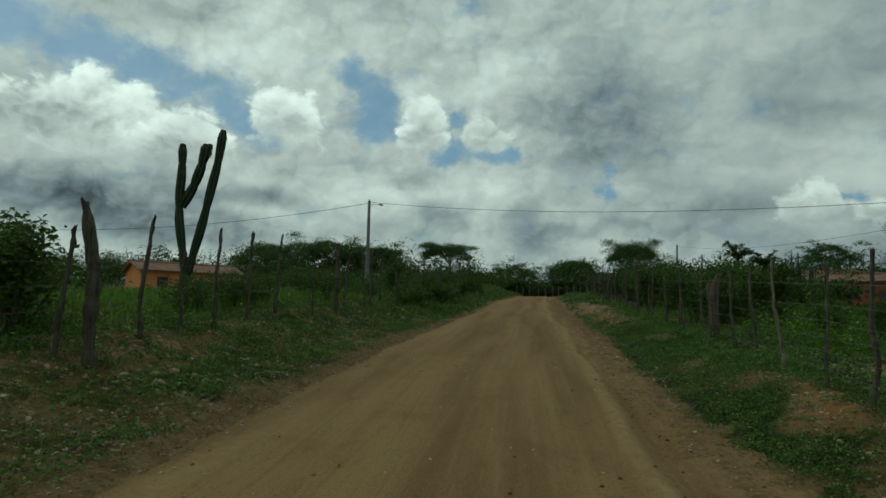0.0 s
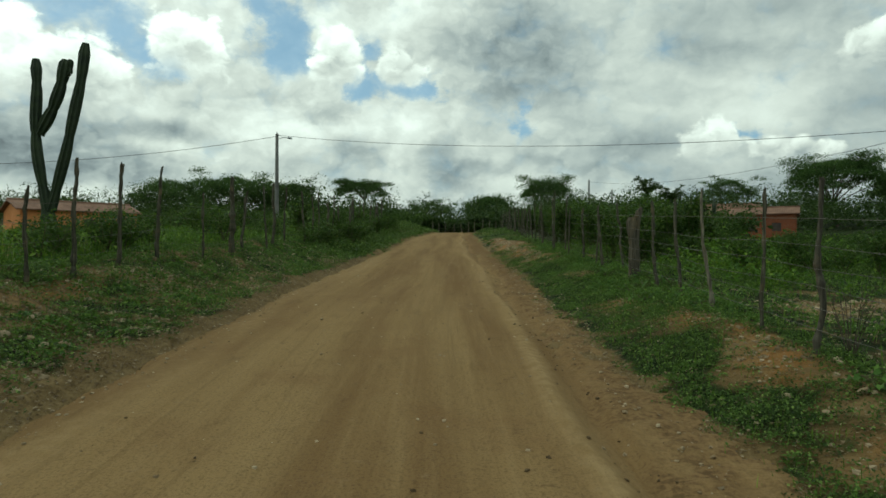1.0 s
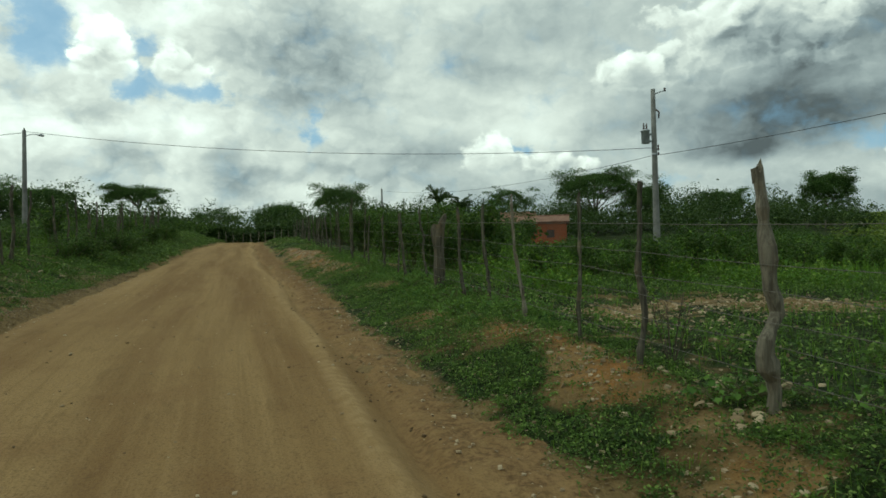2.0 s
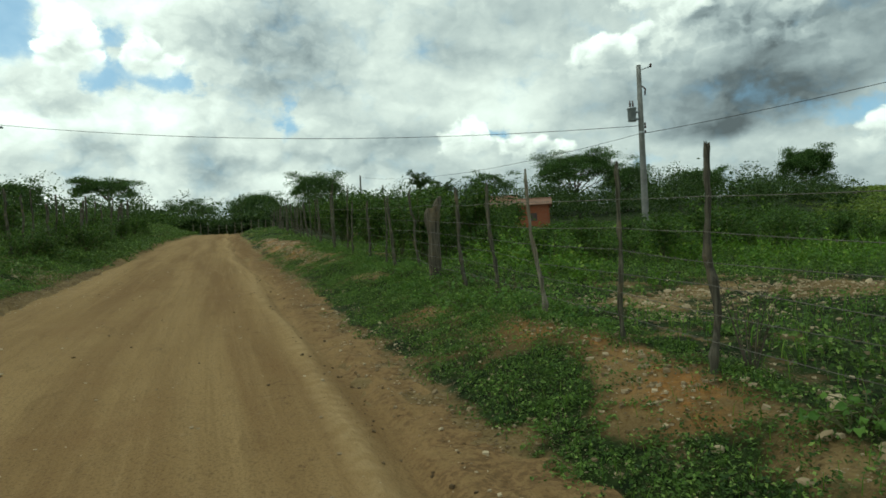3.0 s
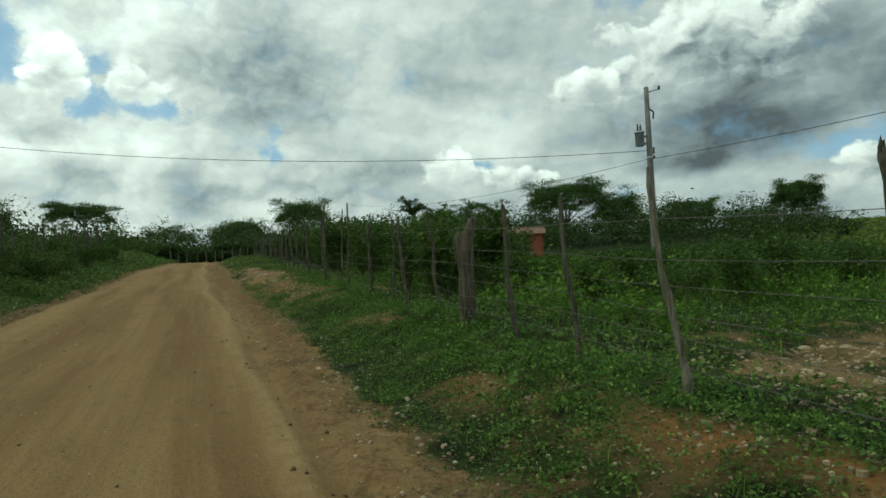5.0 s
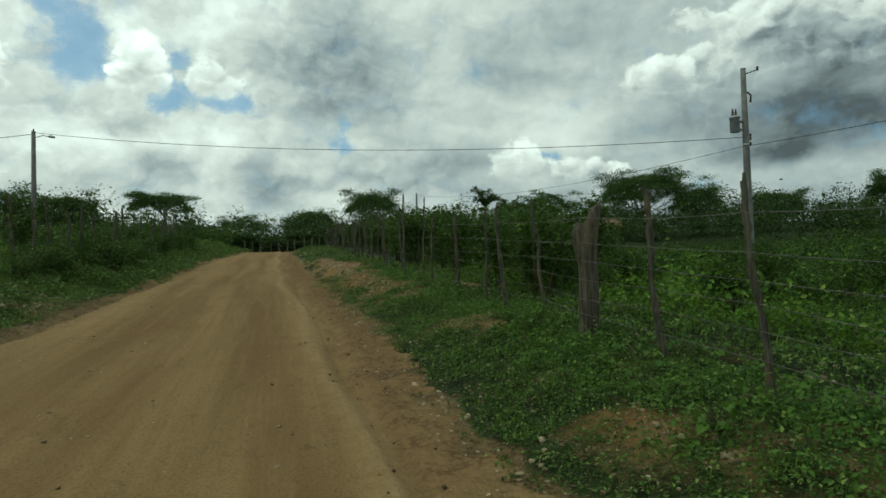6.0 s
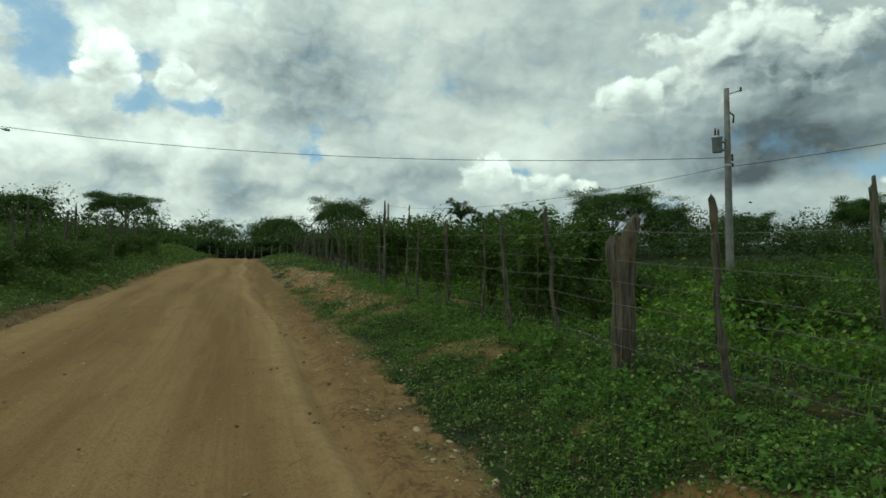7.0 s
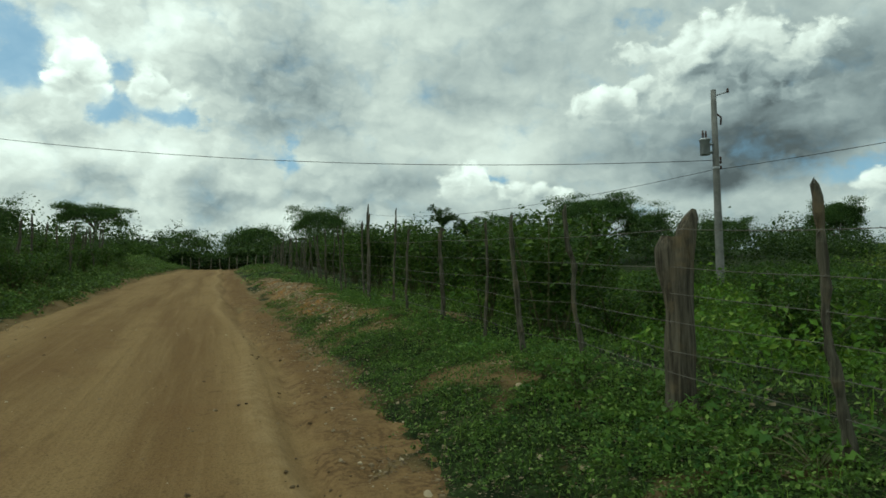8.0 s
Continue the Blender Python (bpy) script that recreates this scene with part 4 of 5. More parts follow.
def make_cable(name, a, b, sag, r=0.016):
    a, b = np.array(a, float), np.array(b, float)
    s = np.linspace(0, 1, 40)[:, None]
    p = a + (b - a) * s
    p[:, 2] -= sag * 4 * (s * (1 - s))[:, 0]
    tagged(new(name, mesh_of(name, *tube(p, r, 5), M_CABLE)), "thin black overhead cable slung between poles", "cable", "overhead cables")


make_main_pole()
make_plain_pole(-9.83, 63.3, 12.6, 0.14, 1.0)
make_plain_pole(32.1, 100.3, 13.0, 0.13)
make_plain_pole(40.0, 112.0, 12.7, 0.13)
make_plain_pole(-78.0, 66.0, 13.2, 0.14)
make_plain_pole(34.5, 0.0, 9.6, 0.15)
make_plain_pole(-3.0, 108.0, 11.5, 0.13)
make_cable("overhead_cable", (-9.83, 63.3, 12.5), (30.38, 36.4, 8.6), 1.0, 0.018)
make_cable("overhead_cable", (-9.83, 63.3, 12.4), (-78.0, 66.0, 12.9), 3.2, 0.022)
make_cable("overhead_cable", (30.6, 36.3, 8.1), (34.5, 0.0, 9.2), 0.6, 0.017)
make_cable("overhead_cable", (30.4, 36.6, 8.1), (32.1, 100.3, 12.8), 1.2, 0.014)


# ---------------------------------------------------------------- houses
def make_house(x, y, turn, length, depth, eave, rise, wall_mat, label, z=None, back=False):
    """A low gabled house; its length runs along its own x."""
    z = soil(x, y) - 0.1 if z is None else z
    house = root("house", x, y, z, label, "house", "low houses")
    house.matrix_world = pose(x, y, z, 0, 0, turn)
    t = 0.18
    for sx in (-1, 1):
        g = bmesh.new()
        pts = [(-depth / 2, -1.0), (depth / 2, -1.0), (depth / 2, eave), (0, eave + rise), (-depth / 2, eave)]
        a = [g.verts.new((sx * length / 2 - t / 2, p, q)) for p, q in pts]
        b = [g.verts.new((sx * length / 2 + t / 2, p, q)) for p, q in pts]
        g.faces.new(a[::-1])
        g.faces.new(b)
        for i in range(5):
            g.faces.new((a[i], a[(i + 1) % 5], b[(i + 1) % 5], b[i]))
        m = bpy.data.meshes.new("gable_wall")
        bmesh.ops.recalc_face_normals(g, faces=g.faces)
        g.to_mesh(m)
        g.free()
        m.materials.append(wall_mat)
        part("gable_wall", m, house)
    inner = length - t
    openings = [(-0.30, 0.9, 0.0, 2.05), (0.08, 1.1, 0.95, 1.0), (0.33, 1.0, 0.95, 1.0)]
    edges = [-inner / 2]
    pieces = []
    for c, w, sill, h in openings:
        a, b = c * length - w / 2, c * length + w / 2
        pieces.append(box((edges[-1] + a) / 2, -depth / 2, (eave - 1.0) / 2, a - edges[-1], t, eave + 1.0))
        pieces.append(box((a + b) / 2, -depth / 2, (sill - 1.0) / 2, w, t, sill + 1.0))
        pieces.append(box((a + b) / 2, -depth / 2, (sill + h + eave) / 2, w, t, eave - sill - h))
        edges.append(b)
    pieces.append(box((edges[-1] + inner / 2) / 2, -depth / 2, (eave - 1.0) / 2, inner / 2 - edges[-1], t, eave + 1.0))
    for piece in pieces:
        part("wall_panel", mesh_of("wall_panel", *piece, wall_mat, False), house)
    part("back_wall", mesh_of("back_wall", *box(0, depth / 2, (eave - 1.0) / 2, inner, t, eave + 1.0), wall_mat, False), house)
    for i, (c, w, sill, h) in enumerate(openings):
        leaf = joined([box(c * length, -depth / 2 + 0.04, sill + h / 2, w - 0.02, 0.05, h - 0.02), box(c * length, -depth / 2 + 0.005, sill + h / 2, w * 0.82, 0.03, h * 0.82)])
        part("door" if i == 0 else "window_shutter", mesh_of("shutter", *leaf, M_DOOR, False), house)
    # two roof slopes of ridged clay tiles
    for s in (-1, 1):
        over, n = 0.45, int(length / 0.22)
        xs = np.linspace(-length / 2 - over, length / 2 + over, n * 4 + 1)
        ys = np.linspace(0, 1, 9)
        X, U = np.meshgrid(xs, ys)
        run = depth / 2 + over
        Y = s * U * run
        Z = eave + rise + 0.10 - U * run * rise / (depth / 2) + 0.035 * np.abs(np.sin(np.arange(n * 4 + 1) * np.pi / 4))[None, :] - 0.03 * (U * 8 % 1)
        low = Z - 0.09
        r, c = X.shape
        top = np.stack([X, Y, Z], -1).reshape(-1, 3)
        bot = np.stack([X, Y, low], -1).reshape(-1, 3)
        i = np.arange(r * c).reshape(r, c)
        f = np.stack([i[:-1, :-1], i[:-1, 1:], i[1:, 1:], i[1:, :-1]], -1).reshape(-1, 4)
        q = r * c
        rim = np.stack([i[-1, :-1], i[-1, 1:], i[-1, 1:] + q, i[-1, :-1] + q], -1)
        rim2 = np.concatenate([np.stack([i[:-1, e], i[1:, e], i[1:, e] + q, i[:-1, e] + q], -1) for e in (0, -1)])
        part("roof_slope", mesh_of("roof_slope", np.vstack([top, bot]), np.vstack([f, f + q, rim, rim2]), M_TILE, False), house)
    part("ridge", mesh_of("ridge", *tube([(-length / 2 - 0.45, 0, eave + rise + 0.12), (0, 0, eave + rise + 0.10), (length / 2 + 0.45, 0, eave + rise + 0.12)], 0.13, 8), M_TILE), house)
    return house


make_house(-26.0, 58.5, 40, 8.4, 5.6, 2.6, 0.75, M_PLASTER, "low orange plastered house with a clay tile roof")
make_house(44.5, 78.0, -34, 11.5, 7.0, 3.0, 0.85, M_BRICK, "low red brick house with a clay tile roof")
make_house(52.0, 96.0, -34, 9.0, 6.0, 2.9, 1.4, M_BRICK, "second brick house behind, only its tile roof showing")


# ---------------------------------------------------------------- trees and shrubs
def limb(a, b, bow, n=7):
    a, b = np.array(a, float), np.array(b, float)
    s = np.linspace(0, 1, n)[:, None]
    p = a + (b - a) * s
    p[:, 2] += bow * 4 * (s * (1 - s))[:, 0]
    return p


def make_tree(x, y, h, wide, crown_low, leaf, count, label, seed, flat=0.35, stems=1, name="tree", mat=None, dome=1.0):
    """A tree: tapered trunk, spreading limbs and clumps of leaves round the limbs' ends."""
    g = np.random.default_rng(seed)
    z = soil(x, y)
    tree = root(name, x, y, z, label, "tree")
    wood, clumps = [], []
    r = 0.022 * h + 0.04
    for k in range(stems):
        a0 = g.random() * 6.28
        foot = np.array([0.3 * k * math.cos(a0), 0.3 * k * math.sin(a0), -0.3])
        fork = np.array([0.08 * h * g.normal(), 0.08 * h * g.normal(), crown_low * h * (0.75 + 0.3 * g.random())])
        wood.append(tube(limb(foot, fork, 0.0) + np.array([[0.04 * h * math.sin(i * 1.3 + seed), 0.03 * h * math.cos(i * 1.1 + seed), 0] for i in range(7)]) * np.linspace(0, 1, 7)[:, None], np.linspace(r * 0.95, r * 0.6, 7), 8, 0.1, seed))
        fork = wood[-1][0][-12]
        n = int(12 / stems ** 0.5)
        for i in range(n):
            a = a0 + 6.283 * (i + 0.5 * g.random()) / n
            reach = wide / 2 * (0.25 + 0.62 * g.random())
            up = h * (crown_low + (1 - crown_low) * (0.55 + 0.38 * g.random()))
            up = up - (h * (1 - crown_low) * 0.50) * (2 * reach / wide) ** 2
            tip = np.array([reach * math.cos(a), reach * math.sin(a), up])
            path = limb(fork, tip, 0.08 * h)
            wood.append(tube(path, np.linspace(r * 0.38, r * 0.08, 7), 6, 0.1, seed + i))
            clumps.append((tip, wide * (0.15 + 0.08 * g.random())))
            for j in range(3):
                b = a + g.normal() * 0.7
                q = path[3 + j % 3]
                t2 = q + np.array([math.cos(b), math.sin(b), 0]) * wide * (0.10 + 0.12 * g.random()) + np.array([0, 0, h * (1 - crown_low) * (0.1 + 0.35 * g.random())])
                t2[2] = min(t2[2], h * 0.97)
                wood.append(tube(limb(q, t2, 0.02 * h, 4), np.linspace(r * 0.15, r * 0.05, 4), 5, 0, 1))
                clumps.append((t2, wide * (0.11 + 0.08 * g.random())))
    part("trunk", mesh_of("trunk", *joined(wood), M_BARK), tree)
    plates = int(120 * dome)
    for i in range(plates):                                    # small plates of twigs closing the umbrella
        u, a = math.sqrt((i + 0.5) / plates), 2.4 * i + 0.9 * g.random()
        u = u * (0.90 + 0.14 * math.sin(3 * a + seed) * u)
        top = h * (1 - (1 - crown_low) * (0.06 + 0.66 * u ** 2.4)) - 0.05 * h * g.random()
        clumps.append((np.array([0.93 * u * wide / 2 * math.cos(a), 0.93 * u * wide / 2 * math.sin(a), top - 0.03 * h]), wide * (0.050 + 0.040 * g.random())))
    if crown_low <= 0.25:                                      # a full crown, leafy down to its skirt
        for i in range(int(70 * dome)):
            a, u, q = 6.283 * g.random(), math.sqrt(g.random()), g.random()
            reach = 0.46 * wide * u * math.sin(math.pi * (0.22 + 0.62 * q)) ** 0.6
            clumps.append((np.array([reach * math.cos(a), reach * math.sin(a), h * (crown_low + 0.04 + (0.86 - crown_low) * q)]), wide * (0.06 + 0.05 * g.random())))
    share = np.array([c[1] ** 1.6 for c in clumps])
    share = (1.9 * count * share / share.sum()).astype(int) + 6
    pts, hearts = [], []
    for (c, s), m in zip(clumps, share):
        s = min(s, 0.10 * wide)
        d = np.clip(g.normal(size=(m, 3)), -1.8, 1.8) * 0.55 * s
        d[:, 2] *= min(1.0, flat * (0.85 if wide > h * 0.9 else 1.7))
        pts.append(c + d)
        hearts.append(c + np.clip(g.normal(size=(9, 3)), -1.3, 1.3) * np.array([0.4, 0.4, 0.25 * flat]) * s)
    pts, hearts = np.vstack(pts), np.vstack(hearts)
    sizes = np.concatenate([np.full(len(pts), leaf * 0.92), np.full(len(hearts), leaf * 1.4)])
    part("crown", mesh_of("crown", *leaves(np.vstack([pts, hearts]), sizes, 0.35, 1.6, seed), mat or M_CROWN, False), tree)
    return tree


def shrub_parts(h, wide, count, leaf, seed, stems=7):
    g = np.random.default_rng(seed)
    wood, pts = [], []
    for i in range(stems):
        a = 6.283 * i / stems + g.random()
        tip = np.array([math.cos(a), math.sin(a), 0]) * wide / 2 * (0.2 + 0.7 * g.random()) + np.array([0, 0, h * (0.6 + 0.4 * g.random())])
        path = limb((0.05 * g.normal(), 0.05 * g.normal(), -0.1), tip, 0.05 * h)
        wood.append(tube(path[::2], np.linspace(0.018, 0.005, 4), 4))
        m = int(1.5 * count) // stems
        s = 0.25 + 0.75 * g.random(m) ** 0.7
        k = np.clip((s * 6).astype(int), 0, 5)
        q = path[k] + (path[k + 1] - path[k]) * (s * 6 - k)[:, None]
        pts.append(q + np.clip(g.normal(size=(m, 3)), -1.3, 1.3) * np.array([wide, wide, h * 0.7]) * 0.11)
    pts = np.vstack(pts)
    pts[:, 2] = np.maximum(pts[:, 2], 0.03)
    return mesh_of("stem", *joined(wood), M_STEM), mesh_of("foliage", *leaves(pts, leaf * 0.82, 0.5, 1.6, seed), M_SHRUB, False)


def make_shrubs():
    """Prototypes first, then copies at their places: the leafy stand behind the fence, the fields and the verge."""
    kinds = [(1.75, 1.6, 760, 0.124, 1), (1.6, 1.5, 700, 0.119, 2), (1.95, 1.6, 800, 0.128, 3), (1.1, 1.6, 620, 0.100, 4), (0.85, 1.5, 540, 0.092, 5), (1.4, 1.4, 620, 0.113, 6)]
    meshes = [shrub_parts(*k) for k in kinds]
    g = np.random.default_rng(77)
    spots = []
    while len(spots) < 120:                                    # tall stand along the fence
        y = 18.5 + 42 * g.random() ** 1.15
        x = float(right_line(y)) + 0.9 + 9.0 * g.random() ** 1.1
        if x - 1.9 > 0.78 * (y - 11.2):
            continue
        spots.append((x, y, int(g.integers(0, 3)), 0.85 + 0.35 * g.random(), 0))
    for _ in range(125):                                       # open field
        x, y = 8 + 22 * g.random() ** 1.3, 14.5 + 24 * g.random() ** 1.3
        if x < right_line(y) + 1.2 or y < 14.5 + 0.2 * (x - 9) or (abs(x - 30) < 3 and y < 38 and y > 30):
            continue
        before_house = 0.50 < x / y < 0.72 and y > 18
        spots.append((x, y, int(g.integers(3, 6)), (0.45 if before_house else 0.7) + 0.5 * g.random() ** 2, 1))
    for _ in range(50):                                        # beyond the wire on the other side
        y = 16 + 42 * g.random()
        x = float(np.interp(y, (8, 19, 31, 55), (-5.6, -4.6, -2.6, -0.6))) - 0.3 - 9 * g.random() ** 1.5
        if -16 < x < -7.5 and y < 30 and g.random() < 0.8:
            continue
        spots.append((x, y, int(g.integers(3, 6)), 0.8 + 0.5 * g.random(), 2))
    for _ in range(26):
        y = 26 + 28 * g.random()
        spots.append((float(edge_left(y)) - 1.6 - 1.2 * g.random(), y, int(g.integers(3, 6)), 0.7 + 0.4 * g.random(), 2))
    for _ in range(12):
        y = 7 + 5 * g.random()
        spots.append((-6.5 - 4 * g.random(), y, int(g.integers(3, 6)), 1.0 + 0.5 * g.random(), 2))
    for y in (14.6, 15.6, 16.6, 17.6, 18.6, 20.0):   # at the wire beside the column cactus
        spots.append((-5.7 - 0.9 * g.random(), y, 4, 0.85 + 0.3 * g.random(), 2))
    for x, y in ((-6.1, 8.7), (-6.7, 9.4), (-7.3, 10.2), (-6.5, 8.8), (-8.1, 11.2), (-7.6, 10.0), (-8.8, 12.0)):   # a hedge by the stout post
        spots.append((x, y, int(g.integers(0, 3)), 0.86 + 0.16 * g.random(), 2))
    labels = ("tall leafy green shrub behind the wire fence", "low green shrub in the weedy field", "bushy green shrub on the grassy bank")
    groups = ("shrubs behind the fence", "shrubs in the field", "shrubs on the bank")
    first = {}
    for x, y, k, s, where in spots:
        m = pose(x, y, soil(x, y), 0, 0, 360 * g.random()) @ Matrix.Diagonal((s, s, s, 1))
        if (k, where) not in first:
            ob = new("shrub")
            tagged(ob, labels[where], "shrub", groups[where])
            part("stem", meshes[k][0], ob)
            part("foliage", meshes[k][1], ob)
            ob.matrix_basis = m
            first[(k, where)] = ob
        else:
            ob = copy_thing(first[(k, where)], pose(0, 0, 0))
            ob.matrix_basis = m


make_shrubs()
FLAT = "flat-topped dark green thorn tree on the skyline"
ROUND = "round bushy dark green tree on the skyline"
make_tree(-4.0, 112, 9.1, 11.0, 0.60, 0.19, 9800, FLAT, 1, 0.30, dome=1.5)
make_tree(7.5, 104, 6.2, 8.5, 0.45, 0.15, 3856, "thin half-bare tree on the skyline", 2, 0.4, 2, dome=0.6)
make_tree(30.0, 118, 10.2, 12.6, 0.24, 0.21, 11800, FLAT, 3, 0.5, 2, dome=1.2)
make_tree(71.5, 97.5, 11.3, 18.0, 0.32, 0.23, 21000, "large spreading thorn tree behind the brick house", 4, 0.34, 2, dome=2.2)
make_tree(83.0, 98, 8.6, 11.0, 0.10, 0.23, 10518, ROUND, 5, 0.6)
make_tree(60.0, 110, 9.0, 10.0, 0.22, 0.21, 5610, FLAT, 6, 0.4)
make_tree(112.0, 83, 9.2, 11.0, 0.04, 0.26, 14000, "small round tree alone in the field", 7, 0.7)
make_tree(95.0, 92, 7.0, 10.0, 0.08, 0.22, 8415, ROUND, 8, 0.6)
make_tree(-20.5, 92, 8.6, 13.0, 0.05, 0.23, 11220, ROUND, 9, 0.5)
make_tree(-13.0, 95, 7.6, 10.0, 0.05, 0.23, 9116, ROUND, 10, 0.6)
make_tree(-30.0, 96, 8.0, 13.0, 0.05, 0.23, 10518, ROUND, 11, 0.6)
make_tree(18.0, 110, 7.2, 9.0, 0.15, 0.23, 9116, ROUND, 12, 0.7)
make_tree(-62.0, 70, 6.0, 7.0, 0.3, 0.18, 5258, "thin leafy tree by the far pole", 13, 0.5)
make_tree(-12.5, 14.0, 2.6, 3.2, 0.25, 0.07, 6311, "young leafy tree behind the stout post", 14, 0.7, 2, mat=M_SHRUB)


def make_palm(x, y, h, seed):
    g = np.random.default_rng(seed)
    z = soil(x, y)
    palm = root("palm", x, y, z, "small palm with ragged fronds above the shrubs", "palm")
    part("trunk", mesh_of("trunk", *tube(limb((0, 0, -0.2), (0.1, 0, h), 0), np.linspace(0.16, 0.11, 7), 8, 0.1, seed), M_BARK), palm)
    for i in range(15):
        a = 6.283 * i / 15 + 0.2 * g.random()
        rise = 0.5 + 1.2 * g.random()
        tip = np.array([0.1 + 1.1 * math.cos(a), 1.1 * math.sin(a), h + rise])
        rib = limb((0.1, 0, h), tip, 0.35, 10)
        c = np.repeat(rib[2:], 6, 0) + g.normal(size=(48, 3)) * 0.07
        ways = np.tile(np.array([[math.cos(a) * 0.5 - math.sin(a), math.sin(a) * 0.5 + math.cos(a), 0.1], [math.cos(a) * 0.5 + math.sin(a), math.sin(a) * 0.5 - math.cos(a), 0.1]]), (24, 1))
        v = joined([tube(rib, 0.02, 4), leaves(c, 0.5, 0.5, 7.0, seed + i, ways)])
        part("frond", mesh_of("frond", *v, M_TREE, False), palm)


make_palm(22.6, 55.0, 3.7, 3)
make_palm(25.4, 56.5, 3.3, 8)


def make_spiky_cactus(x, y, h, seed):
    g = np.random.default_rng(seed)
    c = root("cactus", x, y, soil(x, y), "many-armed dark column cactus above the shrubs", "cactus")
    for i in range(9):
        a = 6.283 * g.random()
        w = 0.5 + 0.9 * g.random()
        top = h * (0.75 + 0.25 * g.random())
        path = [(0, 0, h * 0.3), (w * 0.8 * math.cos(a), w * 0.8 * math.sin(a), h * 0.5), (w * math.cos(a), w * math.sin(a), h * 0.7), (w * math.cos(a), w * math.sin(a), top)]
        part("column", mesh_of("column", *tube(path, (0.10, 0.09, 0.09, 0.05), 8), M_CACTUS), c)
    part("trunk", mesh_of("trunk", *tube([(0, 0, -0.2), (0, 0, h * 0.2), (0, 0, h * 0.4)], 0.16, 8), M_BARK), c)


make_spiky_cactus(26.8, 55.5, 4.9, 4)
make_spiky_cactus(29.0, 57.5, 4.6, 5)


def thicket(name, label, rows, leaf, seed, mat):
    """Rows of x, y, height, width and leaf count become bushes: a dense dark heart and a loose outer coat of leaves."""
    g = np.random.default_rng(seed)
    pts, sizes = [], []
    for x, y, h, w, n in rows:
        z = soil(x, y)
        lobes = np.clip(g.normal(size=(5, 3)), -1.3, 1.3) * np.array([w * 0.26, w * 0.26, h * 0.16]) + np.array([x, y, z + h * 0.56])
        k = n // 4
        heart = g.normal(size=(k, 3)) * np.array([w * 0.15, w * 0.15, h * 0.15]) + np.array([x, y, z + h * 0.42])
        d = g.normal(size=(n, 3))
        d /= np.linalg.norm(d, axis=1, keepdims=True)
        d *= 0.50 + 0.34 * g.random((n, 1)) ** 0.7
        coat = lobes[g.integers(0, 5, n)] + d * np.array([w * 0.27, w * 0.27, h * 0.28])
        p = np.vstack([heart, coat])
        p[:, 2] = np.maximum(p[:, 2], z + 0.05)
        pts.append(p)
        sizes.append(np.concatenate([np.full(k, leaf * 2.0), np.full(n, leaf)]))
    v, f = leaves(np.vstack(pts), np.concatenate(sizes), 0.35, 1.5, seed)
    tagged(new(name, mesh_of(name, v, f, mat, False)), label, "bushes", kind="stuff")


